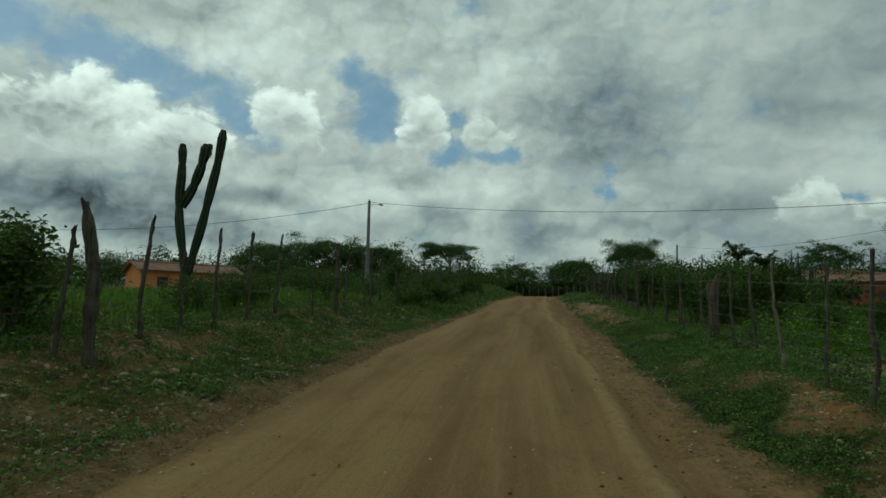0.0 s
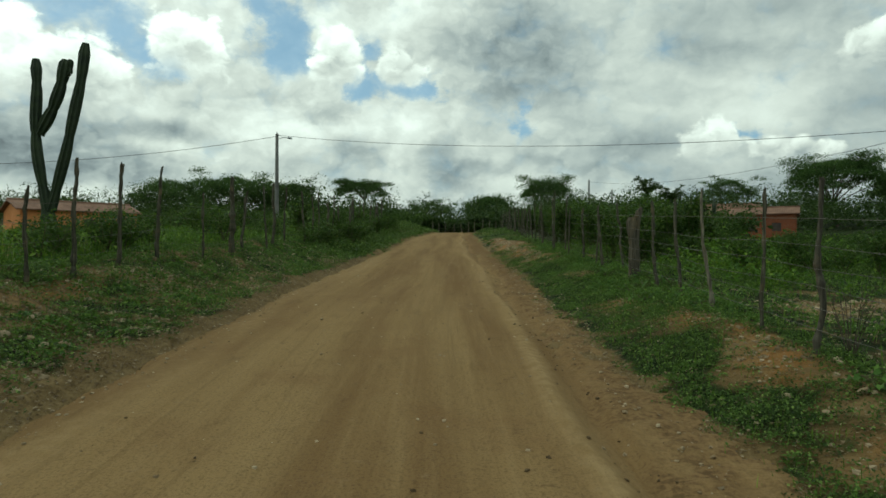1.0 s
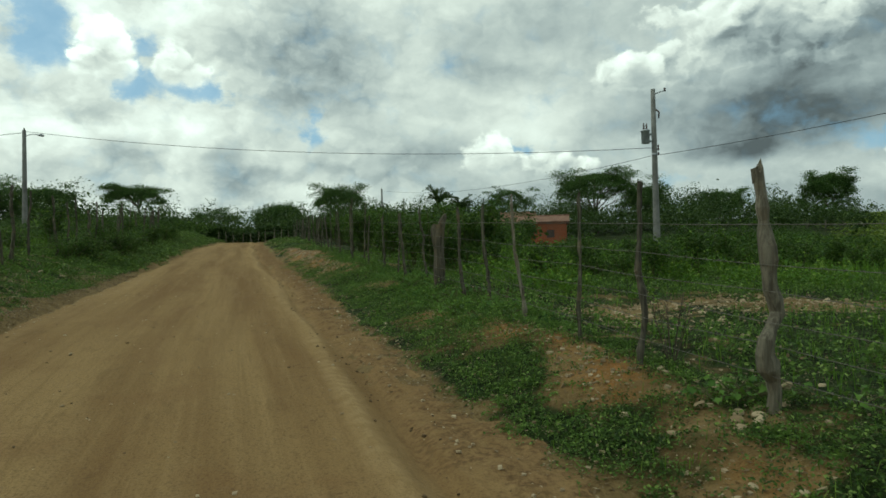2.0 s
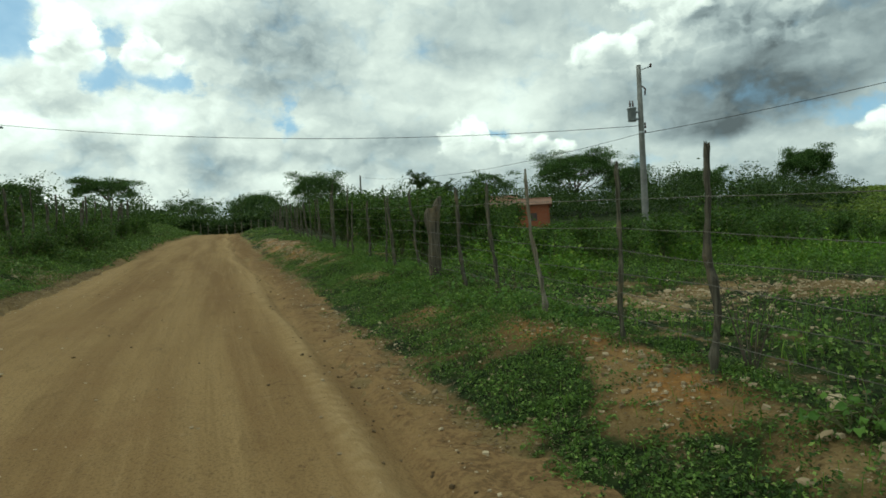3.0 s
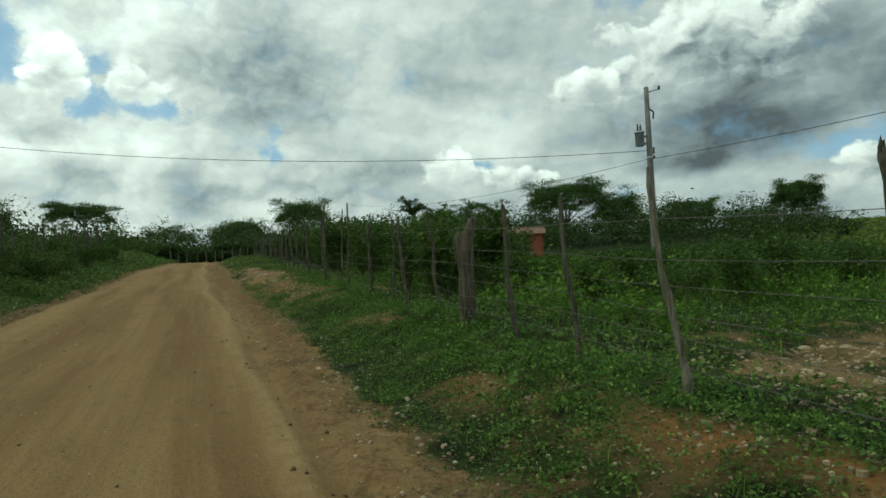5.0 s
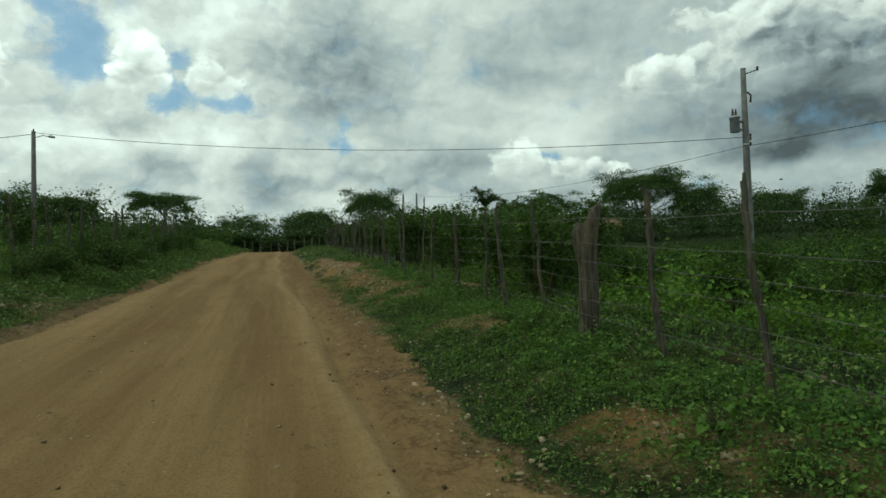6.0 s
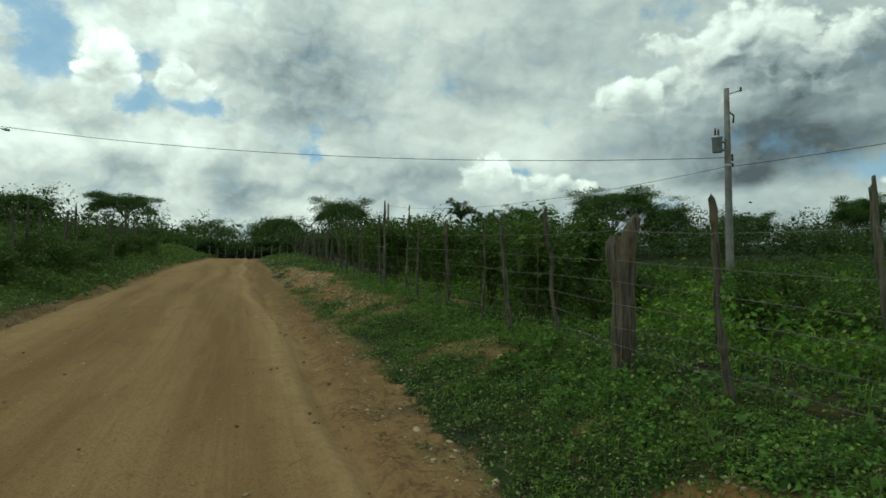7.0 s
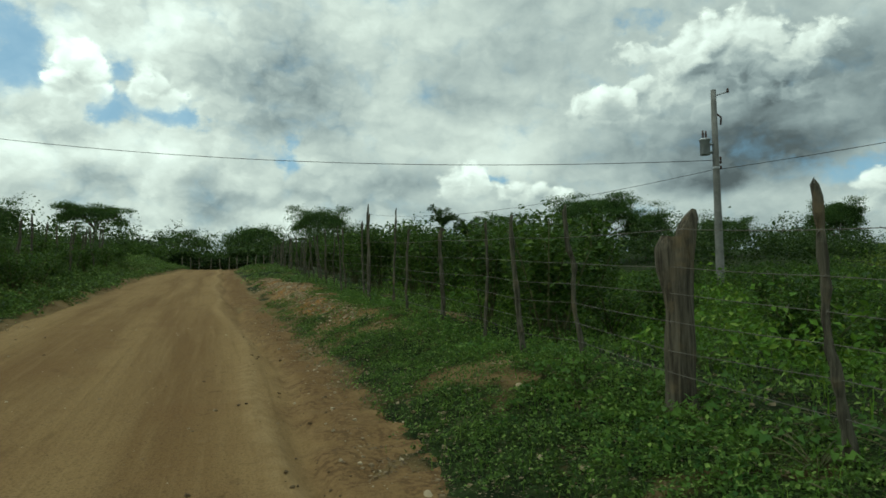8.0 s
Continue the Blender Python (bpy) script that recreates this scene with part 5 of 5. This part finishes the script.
def make_woodland():
    """Bushes and low trees that close the view; nobody could count them."""
    g = np.random.default_rng(15)
    far, left, right, rear = [], [], [], []
    for _ in range(560):
        az = -75 + 160 * g.random()
        d = 86 + 58 * g.random()
        tall = 1.15 if az < -7 else (1.2 if az < 24 else (1.2 if az < 40 else (1.3 if az < 50 else 0.8)))
        if 55 < az < 72:                                       # an open meadow between the woods
            continue
        a = radians(az)
        far.append((d * math.sin(a), d * math.cos(a), (3.6 + 3.0 * g.random()) * tall, 4.5 + 4.0 * g.random(), 460))
    for _ in range(150):
        a = radians(-62 + 66 * g.random())
        d = 30 + 50 * g.random() ** 0.8
        left.append((d * math.sin(a), d * math.cos(a), 1.2 + 1.1 * g.random(), 2.0 + 1.8 * g.random(), 330))
    for _ in range(270):
        a = radians(14 + 66 * g.random())
        d = 27 + 60 * g.random() ** 0.9
        low = 0.4 if 26 < math.degrees(a) < 40 else (1.0 if math.degrees(a) < 52 else 0.38)
        right.append((d * math.sin(a), d * math.cos(a), (1.0 + 1.2 * g.random()) * low, 2.0 + 1.8 * g.random(), 260))
    for _ in range(34):
        x = -16 + 44 * g.random()
        far.append((x, 76 + 9 * g.random(), 2.2 + 1.4 * g.random(), 4.0 + 1.5 * g.random(), 420))
    for i in range(46):                                        # a low dense hedge behind the far fence
        far.append((-12 + 32 * i / 45, 75.4 + 1.6 * g.random(), 1.7 + 0.9 * g.random(), 2.6, 330))
        far.append((-12 + 32 * i / 45, 75.1 + 0.3 * g.random(), 0.9, 1.6, 150))
    for x, y in ((64, 96), (68, 93), (73, 95), (78, 94), (70, 100), (84, 92)):
        far.append((x, y, 5.0 + 1.5 * g.random(), 7.5, 520))
    for x, y in ((20.5, 55.5), (23.5, 57.0), (27.5, 57.5), (30.5, 59.0), (17.5, 57.0), (34.5, 60.0)):
        far.append((x, y, 3.4 + 0.8 * g.random(), 5.0, 420))
    for _ in range(90):
        a = radians(100 + 160 * g.random())
        d = 32 + 40 * g.random()
        rear.append((d * math.sin(a), d * math.cos(a), 2.5 + 2.5 * g.random(), 4.0 + 3.0 * g.random(), 60))

    def free(x, y):
        if edge_left(y) - 1.5 < x < 13.5 and 50 < y < 75:
            return False
        if math.hypot(x + 26, y - 58.5) < 8.5 or math.hypot(x - 44, y - 78) < 8 or math.hypot(x - 31, y - 37) < 3:
            return False
        if x < 0 and y < 60 and (edge_left(y) - x < 4.5 or -0.57 < x / y < -0.27):
            return False
        return not (x > 0 and y < 60 and x < right_line(y) + 5)
    for rows, name, label, leaf, mat in ((far, "woodland", "dense dark green scrub woodland closing the view", 0.25, M_TREE), (left, "thicket", "dense green bushes beyond the fenced field", 0.13, M_SHRUB),
                                         (right, "thicket", "dense green bushes filling the far field", 0.13, M_SHRUB), (rear, "woodland", "scrub woodland behind the road", 0.6, M_TREE)):
        thicket(name, label, [r for r in rows if free(r[0], r[1])], leaf, 16, mat)


make_woodland()


# ---------------------------------------------------------------- herbs and grass
def scatter(n, x0, x1, y0, y1, seed, keep):
    g = np.random.default_rng(seed)
    x, y = x0 + (x1 - x0) * g.random(n), y0 + (y1 - y0) * g.random(n)
    ok = g.random(n) < keep(x, y)
    return x[ok], y[ok]


def herb_layer(name, label, x, y, per, radius, tall, leaf, seed, mat, up=0.55):
    g = np.random.default_rng(seed)
    n = len(x)
    scale = ((0.5 + 0.9 * g.random(n)) * (0.45 + 1.15 * lattice(x, y, 0.85, 81))).repeat(per)
    r = radius * np.sqrt(g.random(n * per)) * scale
    a = 6.283 * g.random(n * per)
    X, Y = x.repeat(per) + r * np.cos(a), y.repeat(per) + r * np.sin(a)
    dome = 1 - (r / (radius * scale)) ** 2
    Z = height(X, Y) + 0.012 + tall * scale * dome * (0.35 + 0.65 * g.random(n * per))
    v, f = leaves(np.stack([X, Y, Z], 1), leaf, up, 1.7, seed)
    tagged(new(name, mesh_of(name, v, f, mat, False)), label, "plants", kind="stuff")


def right_verge(x, y):
    return turf(x, y) * sstep(0.15, 0.60, x - edge_right(y) + 0.5 * lattice(x, y, 0.5, 84) - 0.25 - 0.35 * sstep(8.5, 11.5, y)) * (x < right_line(y) + 0.4) * sstep(0.24, 0.66, turf(x, y)) + 0.30 * (1 - 0.7 * ridge(x, y)) * sstep(0.1, 0.8, x - edge_right(y)) * (x < right_line(y) + 0.4) * (y < 30)


def make_herbs():
    x, y = scatter(23000, 2.6, 9.0, 3.0, 30.0, 1, right_verge)
    herb_layer("ground_herbs", "low leafy green herbs creeping over the verge", x, y, 20, 0.14, 0.060, 0.031, 2, M_HERB, 0.45)
    x, y = scatter(3600, 2.8, 8.5, 9.0, 34.0, 3, lambda x, y: right_verge(x, y) * sstep(1.0, 2.2, x - edge_right(y)) * sstep(0.4, 0.6, lattice(x, y, 1.1, 61)))
    herb_layer("verge_weeds", "knee-high leafy weeds at the foot of the fence", x, y, 30, 0.17, 0.13, 0.042, 4, M_BROAD, 0.45)
    far = lambda x, y: sstep(0.4, 1.1, x - edge_right(y)) * (x < right_line(y) + 0.6) * 0.9 * sstep(0.30, 0.52, turf(x, y))
    x, y = scatter(3000, 4.0, 13.0, 28.0, 64.0, 5, far)
    herb_layer("ground_herbs", "green herbs along the far verge", x, y, 18, 0.25, 0.12, 0.085, 6, M_HERB)
    left = lambda x, y: (0.35 * sstep(0.3, 0.7, edge_left(y) - x) + sstep(0.25, 0.8, edge_left(y) - x) * sstep(0.22, 0.50, turf(x, y))) * (x > -9)
    x, y = scatter(13500, -8.0, 0.5, 3.0, 34.0, 7, left)
    herb_layer("ground_herbs", "low patchy herbs on the stony bank", x, y, 18, 0.16, 0.09, 0.042, 8, M_HERB)
    x, y = scatter(2300, -7.0, 0.3, 4.0, 34.0, 25, lambda x, y: sstep(0.5, 1.0, edge_left(y) - x) * sstep(0.40, 0.60, lattice(x, y, 0.8, 83)))
    herb_layer("bank_weeds", "pale broad-leaved weeds on the stony bank", x, y, 26, 0.17, 0.16, 0.058, 26, M_BROAD, 0.42)
    x, y = scatter(2200, -12.0, 3.5, 24.0, 58.0, 9, lambda x, y: sstep(0.3, 1.2, edge_left(y) - x) * 0.8)
    herb_layer("ground_herbs", "green herbs along the far bank", x, y, 18, 0.3, 0.20, 0.10, 10, M_HERB)
    x, y = scatter(9000, -6.0, 6.0, 28.0, 70.0, 29, lambda x, y: sstep(0.1, 0.7, edge_left(y) - x) * sstep(5.0, 3.0, edge_left(y) - x))
    herb_layer("ground_herbs", "dark green herbs covering the far end of the bank", x, y, 16, 0.28, 0.24, 0.10, 30, M_HERB)
    # weeds and grass of the fields
    field = lambda x, y: sstep(0.2, 1.2, x - right_line(y)) * (0.25 + 0.75 * sstep(0.25, 0.6, turf(x, y))) * (1 - 0.96 * stony(x, y))
    x, y = scatter(6800, 4.6, 22.0, 5.0, 30.0, 11, field)
    herb_layer("field_weeds", "leafy green weeds covering the field", x, y, 22, 0.22, 0.20, 0.052, 12, M_HERB, 0.42)
    x, y = scatter(1700, 12.0, 60.0, 14.0, 80.0, 13, lambda x, y: sstep(2, 6, x - right_line(y)) * 0.9)
    herb_layer("field_weeds", "taller green weeds in the far field", x, y, 16, 0.6, 0.5, 0.16, 14, M_GRASS, 0.4)
    lfield = lambda x, y: sstep(3.0, 4.2, edge_left(y) - x)
    x, y = scatter(2100, -26.0, -3.0, 6.0, 48.0, 15, lfield)
    herb_layer("field_weeds", "bright green weeds in the fenced field", x, y, 16, 0.4, 0.32, 0.11, 16, M_GRASS, 0.4)
    x, y = scatter(1400, -60.0, -8.0, 30.0, 70.0, 17, lambda x, y: sstep(4, 6, edge_left(y) - x))
    herb_layer("field_weeds", "green weeds in the far fenced field", x, y, 14, 0.8, 0.6, 0.22, 18, M_GRASS, 0.4)
    x, y = scatter(2600, 6.0, 26.0, 9.0, 32.0, 19, lambda x, y: sstep(0.6, 2.0, x - right_line(y)) * sstep(0.45, 0.62, lattice(x, y, 2.6, 63)) * (1 - stony(x, y)))
    herb_layer("tall_weeds", "waist-high yellowish green weeds in the field", x, y, 44, 0.30, 0.62, 0.082, 20, M_GRASS, 0.35)
    x, y = scatter(1300, 3.2, 8.0, 10.5, 28.0, 23, lambda x, y: right_verge(x, y) * sstep(0.9, 2.2, x - edge_right(y)) * sstep(0.42, 0.62, lattice(x, y, 0.9, 82)))
    herb_layer("tall_weeds", "leafy weeds standing along the fence foot", x, y, 34, 0.18, 0.20, 0.046, 24, M_BROAD, 0.4)
    x, y = scatter(9000, 45.0, 190.0, 18.0, 120.0, 27, lambda x, y: sstep(1.25, 1.5, x / y) * sstep(2.6, 2.3, x / y))
    herb_layer("meadow", "yellowish green meadow rising to the skyline", x, y, 9, 1.0, 0.5, 0.42, 28, M_MEADOW, 0.6)
    # blades
    g = np.random.default_rng(31)
    for (x0, x1, y0, y1, n, keep, h, w, label) in (
            (4.6, 20.0, 5.0, 32.0, 18000, field, 0.20, 0.010, "tufted green grass in the field"),
            (14.0, 50.0, 15.0, 60.0, 9000, lambda x, y: sstep(2, 6, x - right_line(y)), 0.55, 0.035, "long green grass round the utility pole"),
            (-24.0, -3.0, 6.0, 42.0, 13000, lfield, 0.42, 0.022, "long bright green grass in the fenced field"),
            (2.6, 7.0, 4.0, 30.0, 16000, lambda x, y: right_verge(x, y) * 0.8, 0.10, 0.006, "short grass among the verge herbs"),
            (-6.0, 0.0, 4.0, 30.0, 9000, lambda x, y: left(x, y) * 0.7, 0.13, 0.007, "short grass on the stony bank")):
        x, y = scatter(n, x0, x1, y0, y1, int(g.integers(1000)), keep)
        v, f = blades(np.stack([x, y, height(x, y)], 1), h, 0.5, w, int(g.integers(1000)))
        tagged(new("grass", mesh_of("grass", v, f, M_GRASS, False)), label, "grass", kind="stuff")
    # straw, twigs and dead leaves on the bare soil
    litter = lambda x, y: (1 - turf(x, y)) * sstep(0.15, -0.3, in_road(x, y)) * sstep(-1.8, -0.3, in_road(x, y)) + (0.30 + 0.9 * (x < 0)) * (1 - turf(x, y)) * (in_road(x, y) < -0.2)
    x, y = scatter(130000, -6.5, 6.0, 3.0, 26.0, 41, litter)
    v, f = leaves(np.stack([x, y, height(x, y) + 0.008], 1), 0.040, 0.75, 2.4, 42)
    tagged(new("leaf_litter", mesh_of("leaf_litter", v, f, M_DRY, False)), "dry brown leaf litter and straw on bare soil", "litter", kind="stuff")


make_herbs()


# ---------------------------------------------------------------- broad-leaved plants near the fence
def leaf_mesh(length, wide, seed):
    """One large leaf: heart shape, folded along its rib, drooping at the tip."""
    g = np.random.default_rng(seed)
    s = np.linspace(0, 1, 6)
    half = wide / 2 * np.array([0.25, 0.9, 1.0, 0.78, 0.42, 0.03])
    z = 0.10 * length * np.sin(s * 3.0) - 0.22 * length * s ** 2
    rib = np.stack([s * length, 0 * s, z], 1)
    a = rib + np.stack([0 * s, half, half * 0.28 + 0.01 * g.normal(size=6)], 1)
    b = rib + np.stack([0 * s, -half, half * 0.28 + 0.01 * g.normal(size=6)], 1)
    v = np.vstack([rib, a, b])
    f = [(i, i + 1, 7 + i, 6 + i) for i in range(5)] + [(i + 1, i, 12 + i, 13 + i) for i in range(5)]
    return mesh_of("leaf", v, np.array(f), M_BROAD)


LEAF_MESHES = [leaf_mesh(0.075, 0.060, 1), leaf_mesh(0.060, 0.046, 2), leaf_mesh(0.095, 0.075, 3)]


def make_broad_plant(x, y, n, tall, seed):
    g = np.random.default_rng(seed)
    plant = root("broadleaf_plant", x, y, soil(x, y), "broad-leaved green weed growing by the fence", "plant", "broad-leaved weeds")
    stems = []
    for i in range(n):
        a, r = 6.283 * g.random(), 0.05 + 0.26 * g.random()
        p = np.array([r * math.cos(a), r * math.sin(a), tall * (0.35 + 0.65 * g.random())])
        stems.append(tube(limb((0, 0, -0.03), p, 0.05, 5), 0.004, 4))
        part("leaf", LEAF_MESHES[int(g.integers(3))], plant, "", pose(*p, 25 * g.normal(), 15 * g.normal(), math.degrees(a) + 40 * g.normal()) )
    part("stem", mesh_of("stem", *joined(stems), M_STEM), plant)


_g = np.random.default_rng(91)
for _i in range(34):
    _y = (5.3 + 1.2 * _g.random()) if _i < 6 else (9.8 + 7.0 * _g.random())
    make_broad_plant(float(right_line(_y)) + 0.45 * _g.normal() + 0.1, _y, int(_g.integers(8, 16)), 0.10 + 0.12 * _g.random(), 200 + _i)


def make_twiggy_bush(x, y, tall):
    """A thin bush: upright forking stems with few leaves."""
    g = np.random.default_rng(61)
    bush = root("bush", x, y, soil(x, y), "thin twiggy bush with few leaves beside the fence post", "bush")
    wood, pts = [], []
    for i in range(9):
        a = 6.283 * i / 9 + 0.4 * g.random()
        tip = np.array([0.22 * math.cos(a), 0.22 * math.sin(a), tall * (0.7 + 0.3 * g.random())])
        path = limb((0.02 * math.cos(a), 0.02 * math.sin(a), -0.05), tip, 0.04)
        wood.append(tube(path, np.linspace(0.006, 0.002, 7), 5))
        for j in (3, 4, 5):
            twig = path[j] + np.array([0.08 * g.normal(), 0.08 * g.normal(), 0.10 + 0.06 * g.random()])
            wood.append(tube(limb(path[j], twig, 0.01, 4), np.linspace(0.003, 0.0015, 4), 4))
            pts += [twig + 0.02 * g.normal(size=3) for _ in range(4)]
    part("stem", mesh_of("stem", *joined(wood), M_BARK), bush)
    part("foliage", mesh_of("foliage", *leaves(np.array(pts), 0.035, 0.4, 1.7, 62), M_BROAD, False), bush)


make_twiggy_bush(4.98, 7.55, 0.72)


# ---------------------------------------------------------------- stones
def stone_mesh(seed):
    g = np.random.default_rng(seed)
    b = bmesh.new()
    bmesh.ops.create_icosphere(b, subdivisions=2, radius=0.5)
    for v in b.verts:
        v.co *= 0.92 + 0.16 * g.random() + 0.22 * math.sin(3.1 * v.co.x + seed) * math.sin(4.3 * v.co.y + 2 * seed) + 0.12 * math.sin(7 * v.co.z + seed)
        v.co.z *= 0.62
    m = bpy.data.meshes.new("stone")
    b.to_mesh(m)
    b.free()
    m.materials.append(M_STONE)
    return m


STONES = [stone_mesh(i) for i in range(8)]


def make_stone(x, y, size, g, label="pale rough field stone lying on the soil", z=None):
    ob = new("stone", STONES[int(g.integers(8))])
    z = soil(x, y) + size * 0.08 if z is None else z
    s = size * (0.8 + 0.4 * g.random())
    ob.matrix_world = pose(x, y, z, 20 * g.normal(), 20 * g.normal(), 360 * g.random()) @ Matrix.Diagonal((s, s * (0.7 + 0.3 * g.random()), s * 0.9, 1))
    tagged(ob, label, "stone", "loose stones")


def crumbs(name, label, x, y, inside, size, mat, g):
    """Small six-sided lumps, past counting."""
    z = np.where(inside > 0.25, road_height(x, y), np.maximum(height(x, y), np.where(inside > -0.2, road_height(x, y), -99)))
    cube = np.array([(a, b, c) for a in (-1, 1) for b in (-1, 1) for c in (-1, 1)], float) * 0.75
    quad = np.array([(0, 1, 3, 2), (4, 6, 7, 5), (0, 4, 5, 1), (2, 3, 7, 6), (0, 2, 6, 4), (1, 5, 7, 3)])
    k = len(x)
    j = (cube[None] + 0.55 * (g.random((k, 8, 3)) - 0.5)) * np.array([1.0, 0.85, 0.6])
    a, b = 6.283 * g.random(k)[:, None], 0.9 * (g.random(k)[:, None] - 0.5)
    X, Y, Z = j[..., 0], j[..., 1] * np.cos(b) - j[..., 2] * np.sin(b), j[..., 1] * np.sin(b) + j[..., 2] * np.cos(b)
    V = np.stack([X * np.cos(a) - Y * np.sin(a), X * np.sin(a) + Y * np.cos(a), Z], -1) * size[:, None, None] + np.stack([x, y, z + size * 0.15], 1)[:, None, :]
    F = (quad[None] + 8 * np.arange(k)[:, None, None]).reshape(-1, 4)
    tagged(new(name, mesh_of(name, V.reshape(-1, 3), F, mat, False)), label, "gravel", kind="stuff")


def make_stones():
    g = np.random.default_rng(55)
    for dx, dy, s in ((-0.32, 0.05, 0.10), (-0.20, 0.14, 0.085), (-0.14, 0.0, 0.115), (-0.40, -0.06, 0.09), (0.02, -0.42, 0.09), (-0.24, -0.08, 0.10), (-0.05, 0.10, 0.09)):
        make_stone(4.53 + dx, 6.02 + dy, s * 1.15, g, "white rough stone heaped at the foot of the post")
    for x, y, size in ((4.25, 6.45, 0.13), (4.62, 6.62, 0.12), (4.95, 6.85, 0.14), (5.25, 6.5, 0.11)):
        make_stone(x, y, size, g, "white rough stone half sunk beside the fence")
    for _ in range(85):
        i = int(g.integers(len(STONY)))
        cx, cy, rx, ry = STONY[i]
        make_stone(cx + rx * g.normal() * 0.75, cy + ry * g.normal() * 0.75, 0.05 + 0.09 * g.random() ** 2, g)
    for _ in range(70):
        y = 5 + 20 * g.random()
        make_stone(float(edge_left(y)) - 0.9 - 2.2 * g.random(), y, 0.06 + 0.12 * g.random() ** 2, g)
    for _ in range(150):
        y = 4 + 18 * g.random()
        make_stone(float(edge_right(y)) + 0.2 + 2.2 * g.random(), y, 0.03 + 0.07 * g.random() ** 2.5, g)
    for _ in range(30):
        y = 22 + 18 * g.random()
        make_stone(float(edge_right(y)) + 1.2 + 1.0 * g.random(), y, 0.06 + 0.12 * g.random() ** 2, g)
    # small gravel, past counting
    n = 22000
    x, y = -6.5 + 13.5 * g.random(n), 2.5 + 24 * g.random(n)
    inside = in_road(x, y)
    ok = g.random(n) < np.where(inside > 0.2, 0.045, 0.35 + 0.6 * ((inside < 0.1) & (inside > -1.0)))
    x, y, inside = x[ok], y[ok], inside[ok]
    sx, sy = scatter(9000, 6.0, 15.5, 7.5, 13.5, 57, lambda x, y: stony(x, y))
    hx, hy = scatter(42000, 3.4, 7.6, 4.0, 38.0, 58, lambda x, y: red_soil(x, y) * (0.12 + 0.88 * sstep(0.4, 0.65, lattice(x, y, 0.5, 71))))
    sx, sy = np.concatenate([sx, hx]), np.concatenate([sy, hy])
    x, y, inside = np.concatenate([x, sx]), np.concatenate([y, sy]), np.concatenate([inside, np.full(len(sx), -2.0)])
    crumbs("gravel", "pale gravel scattered on road edge and soil", x, y, inside, (0.005 + 0.019 * g.random(len(x)) ** 3) * np.where(inside < -1.9, 1.35, 1.0), M_STONE, g)
    bx, by = scatter(27000, -7.0, 0.5, 3.0, 32.0, 59, lambda x, y: sstep(0.35, 0.9, edge_left(y) - x) * sstep(3.6, 2.4, edge_left(y) - x) * sstep(0.40, 0.68, lattice(x, y, 0.9, 75)))
    crumbs("rubble", "pale broken stones strewn over the bank", bx, by, np.full(len(bx), -2.0), 0.010 + 0.034 * g.random(len(bx)) ** 2.5, M_STONE, g)
    rx, ry = scatter(26000, 3.6, 8.0, 6.5, 44.0, 60, lambda x, y: ridge(x, y) * 0.9)
    crumbs("rubble", "reddish gravel heaped along the verge", rx, ry, np.full(len(rx), -2.0), 0.010 + 0.034 * g.random(len(rx)) ** 2, M_STONE, g)
    n = 9000
    x, y = -4 + 8.5 * g.random(n), 2.5 + 22 * g.random(n)
    inside, s = in_road(x, y), edge_right(y) - x
    ok = g.random(n) < np.where(inside > 0, 0.02 + 0.6 * np.exp(-((s - 0.35) / 0.22) ** 2) * sstep(0.35, 0.6, lattice(x, y, 0.6, 74)), 0)
    x, y, inside = x[ok], y[ok], inside[ok]
    crumbs("soil_clods", "dark crumbled soil clods along the wheel tracks", x, y, inside, 0.006 + 0.016 * g.random(len(x)) ** 2, M_CLOD, g)


make_stones()
